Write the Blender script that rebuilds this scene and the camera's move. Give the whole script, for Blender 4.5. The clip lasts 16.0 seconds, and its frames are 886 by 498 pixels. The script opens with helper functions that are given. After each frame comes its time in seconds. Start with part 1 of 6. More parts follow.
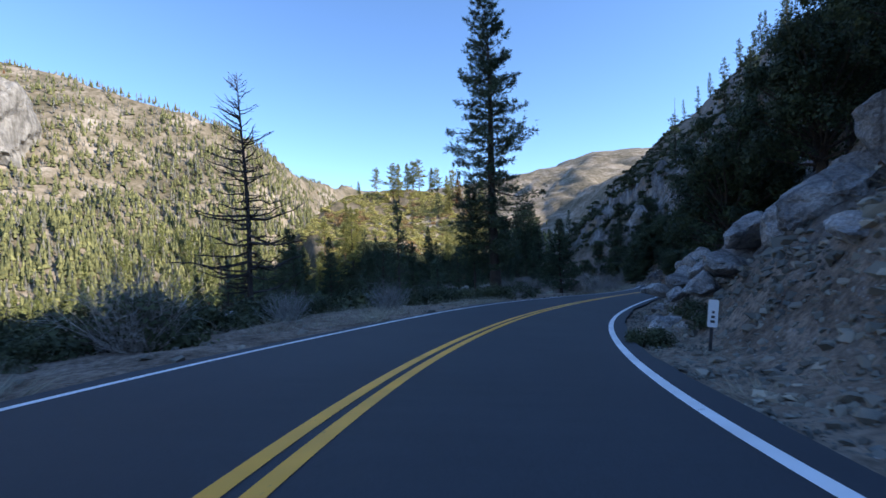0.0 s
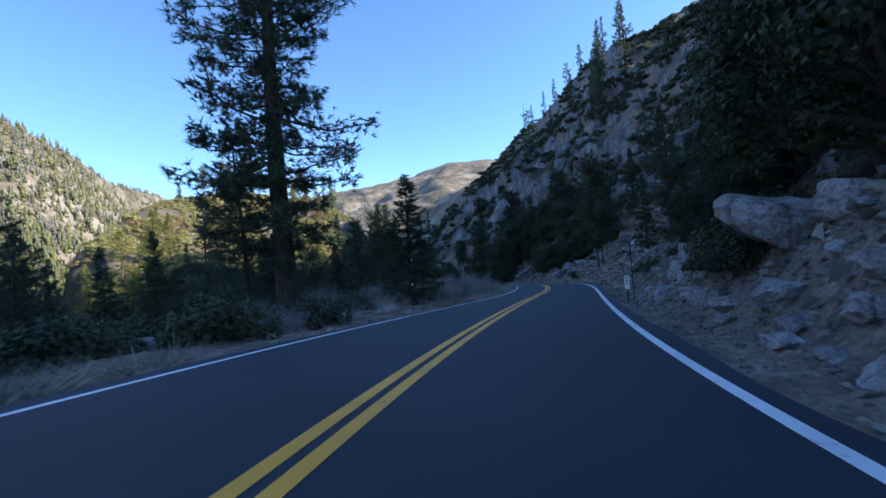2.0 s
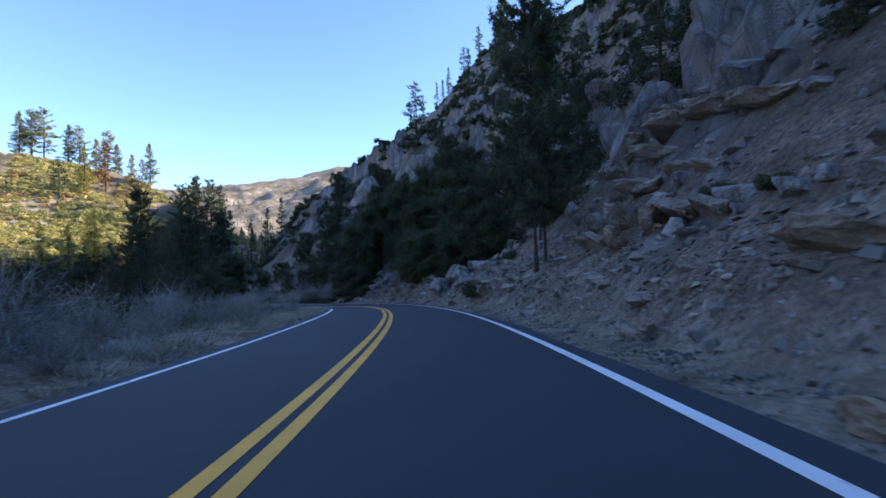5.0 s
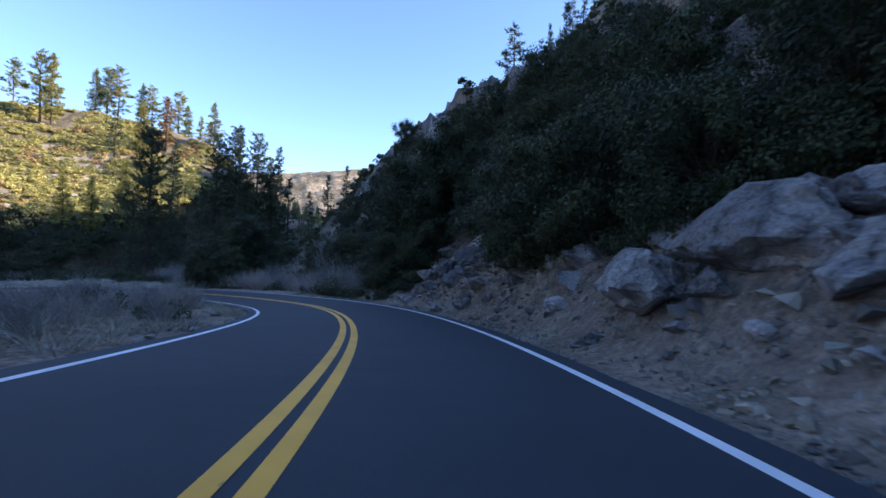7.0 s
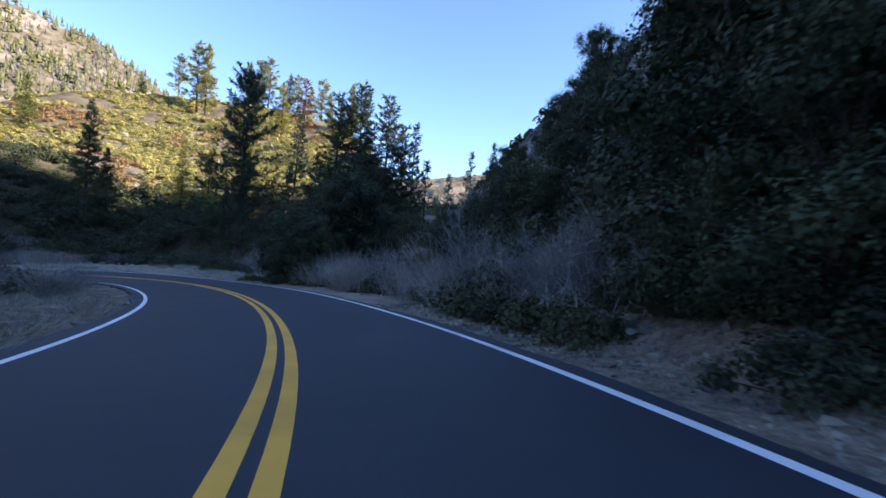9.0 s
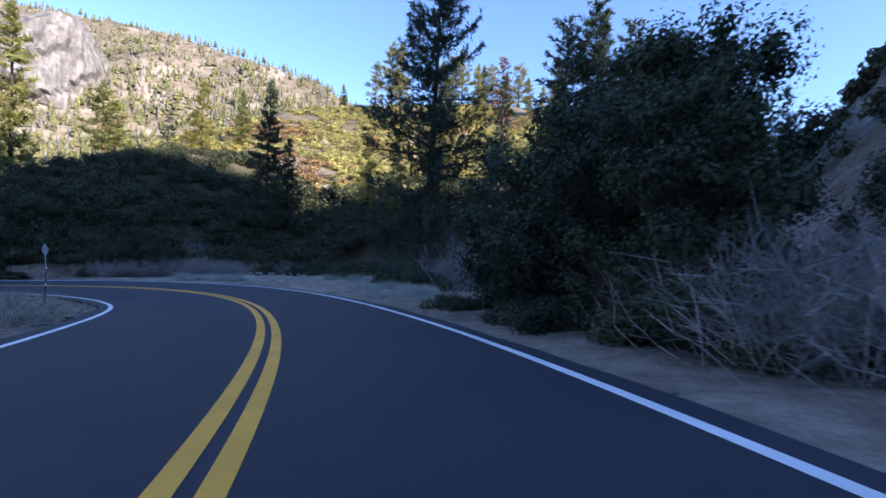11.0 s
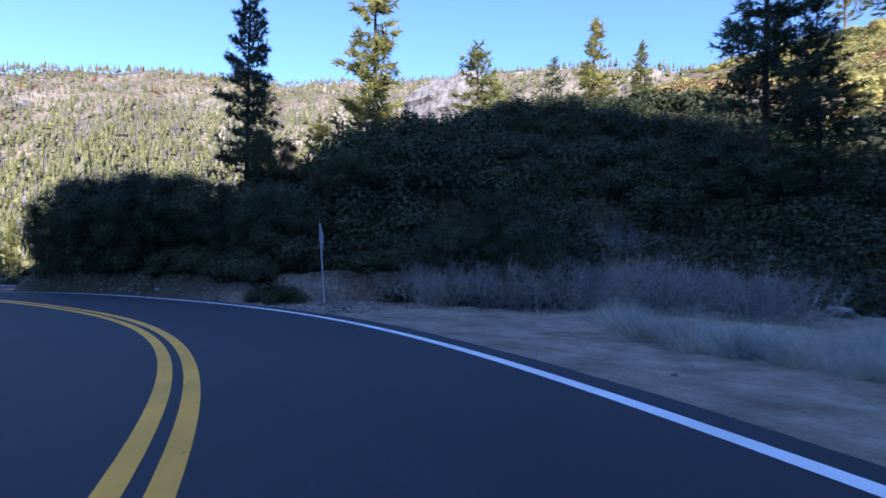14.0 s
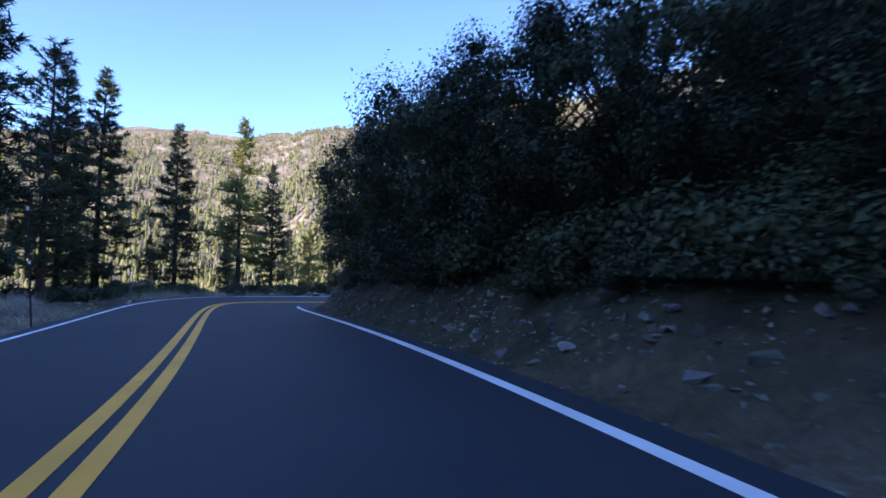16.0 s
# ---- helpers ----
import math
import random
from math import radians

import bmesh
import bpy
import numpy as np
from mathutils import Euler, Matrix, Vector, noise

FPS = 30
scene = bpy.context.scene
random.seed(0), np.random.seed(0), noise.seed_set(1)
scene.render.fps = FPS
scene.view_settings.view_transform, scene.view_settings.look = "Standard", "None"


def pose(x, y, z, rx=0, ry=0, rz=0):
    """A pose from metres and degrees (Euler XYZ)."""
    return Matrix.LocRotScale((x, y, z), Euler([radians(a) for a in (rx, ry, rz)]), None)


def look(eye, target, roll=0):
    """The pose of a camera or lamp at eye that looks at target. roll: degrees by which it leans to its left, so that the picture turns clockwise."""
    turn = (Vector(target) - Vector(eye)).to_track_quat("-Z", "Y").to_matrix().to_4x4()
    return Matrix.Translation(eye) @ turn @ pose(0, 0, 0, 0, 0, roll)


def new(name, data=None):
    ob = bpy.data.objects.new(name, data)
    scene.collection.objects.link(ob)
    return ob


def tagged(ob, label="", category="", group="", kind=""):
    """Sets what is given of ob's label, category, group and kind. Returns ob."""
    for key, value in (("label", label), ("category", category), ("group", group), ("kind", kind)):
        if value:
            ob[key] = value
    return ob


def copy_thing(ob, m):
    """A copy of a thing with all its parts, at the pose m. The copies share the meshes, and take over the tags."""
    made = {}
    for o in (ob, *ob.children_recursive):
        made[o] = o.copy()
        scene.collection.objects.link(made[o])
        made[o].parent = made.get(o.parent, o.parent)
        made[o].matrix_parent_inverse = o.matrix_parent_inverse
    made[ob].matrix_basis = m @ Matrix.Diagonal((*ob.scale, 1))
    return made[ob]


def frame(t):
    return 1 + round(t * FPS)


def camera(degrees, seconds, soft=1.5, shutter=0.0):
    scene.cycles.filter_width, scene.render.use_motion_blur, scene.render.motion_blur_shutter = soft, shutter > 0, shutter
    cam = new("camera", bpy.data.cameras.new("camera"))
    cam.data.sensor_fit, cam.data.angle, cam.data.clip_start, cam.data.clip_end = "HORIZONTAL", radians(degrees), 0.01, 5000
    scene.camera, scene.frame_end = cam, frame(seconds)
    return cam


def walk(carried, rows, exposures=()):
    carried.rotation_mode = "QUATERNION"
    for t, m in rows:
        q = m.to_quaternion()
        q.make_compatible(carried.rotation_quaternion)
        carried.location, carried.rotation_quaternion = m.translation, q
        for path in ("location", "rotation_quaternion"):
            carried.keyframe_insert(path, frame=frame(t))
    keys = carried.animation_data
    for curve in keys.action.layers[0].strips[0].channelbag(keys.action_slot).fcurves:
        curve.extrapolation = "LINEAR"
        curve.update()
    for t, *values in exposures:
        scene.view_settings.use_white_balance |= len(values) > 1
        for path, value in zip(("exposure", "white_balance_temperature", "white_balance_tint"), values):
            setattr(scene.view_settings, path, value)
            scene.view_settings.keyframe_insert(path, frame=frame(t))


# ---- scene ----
import itertools

cam = camera(86.77, 16.0, soft=1.55, shutter=0.12)
ROWS = [
    (0, -0, -0.001, 2.463, 90.154, 2.448, 0.038),
    (0.5, 0.58, 5.522, 1.936, 90.055, 3.485, -3.64),
    (1, 1.916, 11.056, 1.408, 90.075, 4.488, -7.803),
    (1.5, 3.781, 16.687, 0.9, 90.28, 4.776, -12.152),
    (2, 6.241, 22.27, 0.395, 90.386, 5.074, -16.521),
    (2.5, 9.102, 27.791, -0.064, 90.526, 5.291, -21.534),
    (3, 12.294, 33.236, -0.463, 90.659, 5.305, -26.472),
    (3.5, 15.67, 38.759, -0.866, 90.677, 4.716, -30.015),
    (4, 19.195, 44.389, -1.303, 90.764, 3.901, -31.567),
    (4.5, 22.802, 50.2, -1.781, 90.82, 2.916, -31.485),
    (5, 26.434, 56.255, -2.281, 90.838, 1.915, -30.169),
    (5.5, 29.967, 62.606, -2.791, 90.827, 1.068, -27.516),
    (6, 33.227, 69.248, -3.294, 90.638, 0.261, -25.578),
    (6.5, 36.15, 75.974, -3.804, 90.472, -0.935, -23.304),
    (7, 38.554, 82.698, -4.318, 90.224, -1.891, -20.283),
    (7.5, 40.261, 89.373, -4.852, 90.053, -2.654, -16.763),
    (8, 41.273, 95.903, -5.371, 89.876, -2.988, -12.811),
    (8.5, 41.675, 102.349, -5.889, 89.902, -3.151, -8.396),
    (9, 41.37, 108.791, -6.389, 90.044, -3.58, -3.489),
    (9.5, 40.299, 115.042, -6.845, 89.984, -3.455, 1.851),
    (10, 38.514, 121.033, -7.246, 89.987, -3.116, 7.463),
    (10.5, 36.215, 126.731, -7.615, 90.086, -2.631, 13.303),
    (11, 33.462, 132.084, -7.939, 90.272, -2.135, 19.313),
    (11.5, 30.237, 136.999, -8.241, 90.484, -1.869, 25.527),
    (12, 26.571, 141.438, -8.546, 90.534, -1.653, 31.564),
    (12.5, 22.425, 145.396, -8.828, 90.688, -1.701, 37.987),
    (13, 17.839, 148.809, -9.112, 90.891, -1.847, 45.102),
    (13.5, 12.905, 151.376, -9.373, 91.085, -1.854, 53.207),
    (14, 7.864, 152.979, -9.596, 91.113, -1.659, 62.317),
    (14.5, 2.867, 153.605, -9.819, 91.059, -1.173, 71.955),
    (15, -2.126, 153.314, -10.028, 90.995, -0.286, 81.268),
    (15.5, -6.934, 152.239, -10.247, 91.452, -0.619, 89.663),
    (16, -11.643, 150.497, -10.443, 91.909, -1.695, 96.651),
]
walk(cam, [(t, pose(x, y, z, rx, ry, rz)) for t, x, y, z, rx, ry, rz in ROWS],
     exposures=[(0, 0.92, 5500, 11), (2, 1.0, 5250, 11), (3, 1.12, 5450, 12), (5.5, 1.35, 5750, 17), (9, 1.35, 5850, 17), (12.5, 1.39, 5250, 23), (14.5, 1.25, 5150, 23), (16, 1.38, 5350, 23)])

# ---- world, sun, exposure ----
SUN_AZ, SUN_EL = 108.0, 28.1      # degrees from north (+y) towards east (+x), and above the horizon
world = bpy.data.worlds.new("sky")
scene.world = world
world.use_nodes = True
wn = world.node_tree
sky = wn.nodes.new("ShaderNodeTexSky")
sky.sky_type, sky.sun_disc = "NISHITA", False
sky.sun_elevation, sky.sun_rotation = radians(SUN_EL), radians(SUN_AZ)
sky.altitude, sky.air_density, sky.dust_density, sky.ozone_density = 1500.0, 1.0, 0.5, 2.6
wn.links.new(sky.outputs[0], wn.nodes["Background"].inputs[0])
wn.nodes["Background"].inputs[1].default_value = 0.15
sun = new("sun", bpy.data.lights.new("sun", "SUN"))
sun.data.energy, sun.data.angle, sun.data.color = 4.8, radians(0.5), (1.0, 0.84, 0.60)
a, e = radians(SUN_AZ), radians(SUN_EL)
sun.matrix_world = look((200 * math.sin(a), 200 * math.cos(a), 120), (200 * math.sin(a) - 50 * math.sin(a) * math.cos(e), 200 * math.cos(a) - 50 * math.cos(a) * math.cos(e), 120 - 50 * math.sin(e)))

# ---- noise and numeric helpers ----
rng = np.random.default_rng(7)
LATTICE = rng.random((256, 256)) * 2 - 1


def vnoise(x, y):
    xi, yi = np.floor(x).astype(int), np.floor(y).astype(int)
    u, v = x - xi, y - yi
    u, v = u * u * (3 - 2 * u), v * v * (3 - 2 * v)
    i, j, k, l = xi & 255, (xi + 1) & 255, yi & 255, (yi + 1) & 255
    return (LATTICE[i, k] * (1 - u) + LATTICE[j, k] * u) * (1 - v) + (LATTICE[i, l] * (1 - u) + LATTICE[j, l] * u) * v


def fbm(x, y, size, octaves=4, gain=0.5):
    total, amp, f = np.zeros_like(x, dtype=float), 1.0, 1.0 / size
    for k in range(octaves):
        total += amp * vnoise(x * f + 17.3 * k, y * f - 9.1 * k)
        amp, f = amp * gain, f * 2.03
    return total


def ease(a, b, x):
    t = np.clip((x - a) / (b - a), 0, 1)
    return t * t * (3 - 2 * t)


def spline(ts, ys, tq):
    """Natural cubic spline through the rows of ys."""
    ts, ys = np.asarray(ts, float), np.asarray(ys, float)
    n, h = len(ts), np.diff(ts)
    A, B = np.zeros((n, n)), np.zeros((n, ys.shape[1]))
    A[0, 0] = A[-1, -1] = 1
    for i in range(1, n - 1):
        A[i, i - 1], A[i, i], A[i, i + 1] = h[i - 1], 2 * (h[i - 1] + h[i]), h[i]
        B[i] = 6 * ((ys[i + 1] - ys[i]) / h[i] - (ys[i] - ys[i - 1]) / h[i - 1])
    m = np.linalg.solve(A, B)
    k = np.clip(np.searchsorted(ts, tq) - 1, 0, n - 2)
    d, hh = (tq - ts[k])[:, None], h[k][:, None]
    return ys[k] + d * ((ys[k + 1] - ys[k]) / hh - hh * (2 * m[k] + m[k + 1]) / 6) + d**2 * m[k] / 2 + d**3 * (m[k + 1] - m[k]) / (6 * hh)


# ---- the road's line: centre x, y, z ----
ROAD = [(16.0, -55.0, 6.2), (9.0, -38.0, 4.8), (3.0, -23.5, 3.5), (-0.17, -11.41, 2.39), (-1.45, 0.05, 1.34), (0.5, 11.46, 0.29), (4.78, 22.98, -0.7), (10.82, 34.12, -1.59), (17.83, 45.25, -2.49),
        (25.17, 56.99, -3.47), (32.06, 69.79, -4.44), (37.61, 82.99, -5.44), (40.68, 95.97, -6.51), (40.91, 108.74, -7.54), (37.9, 120.82, -8.4),
        (32.82, 131.71, -9.1), (26.08, 140.98, -9.7), (17.53, 148.32, -10.28), (7.71, 152.3, -10.77), (-2.0, 152.47, -11.21), (-11.19, 149.47, -11.62),
        (-19.71, 144.78, -11.99), (-27.25, 140.22, -12.37), (-33.63, 137.46, -12.66), (-38.77, 139.1, -12.94), (-44.5, 145.5, -13.2),
        (-50.0, 157.0, -13.6), (-57.0, 173.0, -14.2), (-66.0, 196.0, -15.0)]
BANK = [0, 0, -0.01, -0.01, -0.017, -0.018, -0.032, -0.009, 0.026, 0.032, 0.006, -0.025, -0.01, 0.012, 0.018, 0.025, 0.015, 0.044, 0.049, 0.041, 0.034, 0.027, 0.002, -0.028, -0.035, -0.03, 0, 0, 0]
LEFT = [3.4, 3.4, 3.4, 3.41, 3.55, 3.69, 3.77, 3.68, 3.5, 3.33, 3.2, 3.12, 3.01, 3.08, 3.33, 3.53, 3.81, 4.04, 4.06, 3.8, 3.45, 3.17, 3.08, 3.13, 3.21, 3.3, 3.3, 3.3, 3.3]
RIGHT = 3.447
rk = np.arange(len(ROAD), dtype=float)
rs = np.arange(0, len(ROAD) - 1 + 1e-6, 0.05)
RC = spline(rk, np.c_[np.array(ROAD), BANK, LEFT], rs)
RT = np.gradient(RC[:, :2], axis=0)
RT /= np.linalg.norm(RT, axis=1)[:, None]
RN = np.c_[RT[:, 1], -RT[:, 0]]      # to the right


def road_frame(x, y):
    """Signed distance from the centre line (right: plus), the road's smoothed height, bank and left half width there."""
    shape = np.shape(x)
    x, y = np.ravel(x).astype(float), np.ravel(y).astype(float)
    d, z, b, l, zs = (np.empty(len(x)) for _ in range(5))
    for i in range(0, len(x), 20000):
        px, py = x[i:i + 20000], y[i:i + 20000]
        dx, dy = px[:, None] - RC[None, :, 0], py[:, None] - RC[None, :, 1]
        q = dx * dx + dy * dy
        k = np.argmin(q, axis=1)
        n = np.arange(len(px))
        side = dx[n, k] * RN[k, 0] + dy[n, k] * RN[k, 1]
        d[i:i + 20000] = np.sqrt(q[n, k]) * np.where(side >= 0, 1, -1)
        w = 1 / (q + 0.5) ** 2
        zs[i:i + 20000] = (w * RC[None, :, 2]).sum(1) / w.sum(1)
        z[i:i + 20000], b[i:i + 20000], l[i:i + 20000] = RC[k, 2], RC[k, 3], RC[k, 4]
    near = ease(14, 5, np.abs(d))
    z = z * near + zs * (1 - near)
    return [v.reshape(shape) for v in (d, z, b, l)]


# skyline of the hills all round, degrees above the horizon seen from (0, 110), by azimuth; distance of the crests
SKY_AZ = [-180, -150, -136, -126, -117, -109, -102, -90, -78, -70, -62, -54, -46, -38, -30, -25, -20, -15, -8, 2, 8, 14, 19, 25, 40, 90, 140, 180]
SKY_EL = [10, 10.5, 11.6, 13.6, 14.0, 15.2, 16.4, 18.7, 19.3, 20.3, 20.8, 21.4, 21.6, 21.0, 19.2, 16.4, 12.2, 10.2, 8.2, 8.4, 9.3, 10.2, 11.4, 11.2, 10, 10, 10, 10]
SKY_R = [1100, 1000, 950, 900, 850, 760, 720, 680, 640, 600, 560, 560, 550, 500, 480, 490, 580, 850, 1600, 2000, 2100, 2100, 2100, 2100, 2000, 1800, 1500, 1100]



def ground_parts(x, y):
    x, y = np.asarray(x, float), np.asarray(y, float)
    d, zr, bank, left = road_frame(x, y)
    # the bench and the drop into the valley on the left
    u = np.maximum(-d - 4.2, 0)
    low = zr - 0.05 * np.minimum(u, 18) - 0.34 * np.clip(u - 18, 0, 95) - 0.06 * np.clip(u - 113, 0, 150)
    low += 0.5 * fbm(x, y, 14, 3) * ease(2, 12, u)
    flat = zr + 0 * x
    base = np.where(d < 0, low, flat - 0.02 * np.clip(d - 25, 0, 300))
    # the mountain on the right
    foot = np.interp(y, [105, 112, 130, 160, 190, 260, 330, 500], [45.5, 45.5, 43, 39, 41, 56, 80, 150])
    k = ease(98, 124, y)
    e = (d - 5.0) * (1 - k) + (x - foot) * k
    e = e + 2.2 * fbm(x, y, 22, 3) * ease(3, 14, e)
    wide = ease(0, 6, e)
    # south of y 135 the unseen upper slope is raised to block the sun
    rise = 0.55 * np.clip(e, 0, 4) + 1.03 * np.clip(e - 4, 0, 74) + (0.5 + 0.35 * ease(135, 105, y)) * np.clip(e - 78, 0, 60) + 0.22 * np.clip(e - 138, 0, 300) - 0.1 * np.clip(e - 300, 0, 2000)
    rise = rise * (1 - 0.22 * np.exp(-0.5 * ((y - 155) / 17) ** 2) * ease(25, 45, e))
    rise = rise - 16.0 * ease(15, 68, e) * ease(96, 82, e) * ease(152, 190, y) * ease(300, 240, y)
    ledge = rise / 13.0 + 0.9 * fbm(x + 50, y, 38, 3)
    f = ledge - np.floor(ledge)
    cliffy = ease(-0.15, 0.35, fbm(x - 90, y + 40, 44, 3) + 0.25) * ease(9, 22, e)
    rise = rise + cliffy * 11.0 * (ease(0.36, 0.58, f) - f)
    ribs = np.abs(fbm(x * 1.3 + 40, y * 0.8 - 25, 6.5, 4))
    rise = rise - 4.2 * (0.35 - np.minimum(ribs, 0.35)) * (0.35 + cliffy) * ease(8, 22, e) * ease(150, 100, e)
    rough = 1.7 * fbm(x, y, 11, 3) + 1.1 * np.abs(fbm(x + 9, y, 4.5, 3))
    rise = rise + rough * ease(4, 16, e) + (0.45 * fbm(x, y, 3.4, 4) + 0.9 * np.maximum(fbm(x - 7, y + 3, 6.5, 4) - 0.05, 0) + 0.5 * np.maximum(0.25 - np.abs(fbm(x + 3, y - 8, 2.6, 3)), 0) * 4 * ease(-0.1, 0.3, fbm(x - 7, y + 3, 6.5, 3))) * ease(0.3, 3, e)
    rise = rise + 1.5 * ease(0.2, 1.9, e) * np.exp(-((y - 105.0) / 4.0) ** 2) * ease(60, 52, x) * ease(40, 44, x)
    # ridge cut low out of view to let sun onto the valley's edge
    gap = ease(0, -10, y - 0.4 * x) * ease(8, -2, y)
    rise = rise * (1 - gap) + np.minimum(rise, 25 + 0.05 * rise) * gap
    z0 = zr * (1 - k) + (-9.0 + 0.015 * (y - 120)) * k
    east = np.where(e > 0, z0 + rise, -500.0)
    # the brushy knoll beyond the bend
    q = (x + 13.0) * -0.864 + (y - 150.5) * 0.504
    q = q + 1.2 * fbm(x + 30, y, 12, 3)
    cap = np.interp(y, [150, 152, 158, 166, 173, 185, 215], [-6.5, -5.8, -3.8, 0.0, 2.6, 6.5, 9.0])
    crest_x = np.interp(y, [150, 158, 166, 180, 210, 250], [-18, -21, -24.5, -28, -36, -46])
    front = np.minimum(-11.3 + 0.32 * np.clip(q, 0, 4) + 0.68 * np.clip(q - 4, 0, 200), cap - 1.0) - 0.5 * np.clip(crest_x - x, 0, 40)
    crest_z = np.interp(x, [-84, -70, -58, -46, -20, 0, 10, 19, 32, 45], [-16, 6, 25, 35, 37.5, 34, 31, 26, 12, -8]) + 1.6 * fbm(x, y, 24, 3)
    back = np.minimum(-3.5 + 0.52 * (y - 190) + 0.2 * np.clip(-x - 25, 0, 30), crest_z) - 0.3 * np.clip(y - 284, 0, 100)
    hill = np.maximum(front, back) + 11.3
    hill = hill + 0.8 * fbm(x, y + 70, 9, 3) * ease(1, 8, q)
    knoll = np.where((q > 0) & (d > 3.8), -11.3 + hill * ease(4.2, 12.0, d), -500.0)
    # hills all round
    ax, ay = x, y - 110.0
    r = np.hypot(ax, ay) + 1e-6
    az = np.degrees(np.arctan2(ax, ay))
    el, crest = np.interp(az, SKY_AZ, SKY_EL), np.interp(az, SKY_AZ, SKY_R)
    crest = crest * (1 + 0.10 * fbm(x, y, 260, 3))
    top = crest * np.tan(np.radians(el)) - 12
    t = np.clip((r - 165) / (crest - 165), 0, 1)
    gully = 0.11 * fbm(az * 9.0, r * 0.15, 60, 4) + 0.05 * fbm(x, y, 70, 4)
    far = -47 + (top + 47) * (t**1.12 * (1 + gully * (1 - t) * 1.6)) - 0.25 * np.clip(r - crest, 0, 900) + 7 * fbm(x, y, 45, 4) * ease(0.02, 0.2, t) * ease(1.0, 0.85, t)
    far = far + 34 * (0.45 - np.abs(fbm(x + 300, y, 210, 5))) * ease(700, 1100, r) * (0.35 + 0.65 * ease(1.0, 0.7, t))
    far = np.where(r > 165, far, -500.0)
    # smooth union
    parts = np.stack([base, east, knoll, far])
    m = parts.max(0)
    soft = 1.2
    z = m + soft * np.log(np.exp((parts - m) / soft).sum(0)) - soft * np.log(1 + 3 * np.exp(-30))
    plain = np.where((np.abs(d) < 30) & (q < 2), ease(1.8, 0.0, e), 0.0)
    z = z * (1 - plain) + np.maximum(base, far) * plain
    # road bed
    edge_r, edge_l = RIGHT + 0.75, left + 0.75
    wr, wl = ease(edge_r, edge_r + 1.6, d), ease(edge_l, edge_l + 2.6, -d)
    w = np.where(d >= 0, wr, wl)
    bed = zr + bank * np.clip(d, -5, 5) - 0.10
    verge = 0.10 * fbm(x, y, 1.7, 3) + 0.06
    z = bed * (1 - w) + (z + verge) * w
    return z, d, e, q, cliffy, r


def ground_z(x, y):
    return ground_parts(np.atleast_1d(np.asarray(x, float)), np.atleast_1d(np.asarray(y, float)))[0]


# ---- materials ----
def nodes_of(name):
    m = bpy.data.materials.new(name)
    m.use_nodes = True
    t = m.node_tree
    return m, t, t.nodes["Principled BSDF"]


def node(t, kind, **inputs):
    n = t.nodes.new(kind)
    for k, v in inputs.items():
        n.inputs[k.replace("_", " ")].default_value = v
    return n


def ramp(t, fac, stops):
    n = t.nodes.new("ShaderNodeValToRGB")
    while len(n.color_ramp.elements) < len(stops):
        n.color_ramp.elements.new(0.5)
    for el, (p, c) in zip(n.color_ramp.elements, stops):
        el.position, el.color = p, (*c, 1) if len(c) == 3 else c
    t.links.new(fac, n.inputs[0])
    return n.outputs[0]


def noise_of(t, scale, detail=4.0, rough=0.55, vec=None, dist=0.0):
    n = node(t, "ShaderNodeTexNoise", Scale=scale, Detail=detail, Roughness=rough, Distortion=dist)
    if vec is not None:
        t.links.new(vec, n.inputs["Vector"])
    return n.outputs["Fac"]


def mix(t, fac, a, b, mode="MIX"):
    n = t.nodes.new("ShaderNodeMix")
    n.data_type, n.blend_type = "RGBA", mode
    for s, v in ((n.inputs["Factor"], fac), (n.inputs["A"], a), (n.inputs["B"], b)):
        if isinstance(v, bpy.types.NodeSocket):
            t.links.new(v, s)
        elif isinstance(v, (int, float)):
            s.default_value = v
        else:
            s.default_value = (*v, 1)
    return n.outputs["Result"]


def bump(t, b, height, strength, distance):
    n = node(t, "ShaderNodeBump", Strength=strength, Distance=distance)
    t.links.new(height, n.inputs["Height"])
    t.links.new(n.outputs[0], b.inputs["Normal"])


def world_place(t):
    return t.nodes.new("ShaderNodeNewGeometry").outputs["Position"]


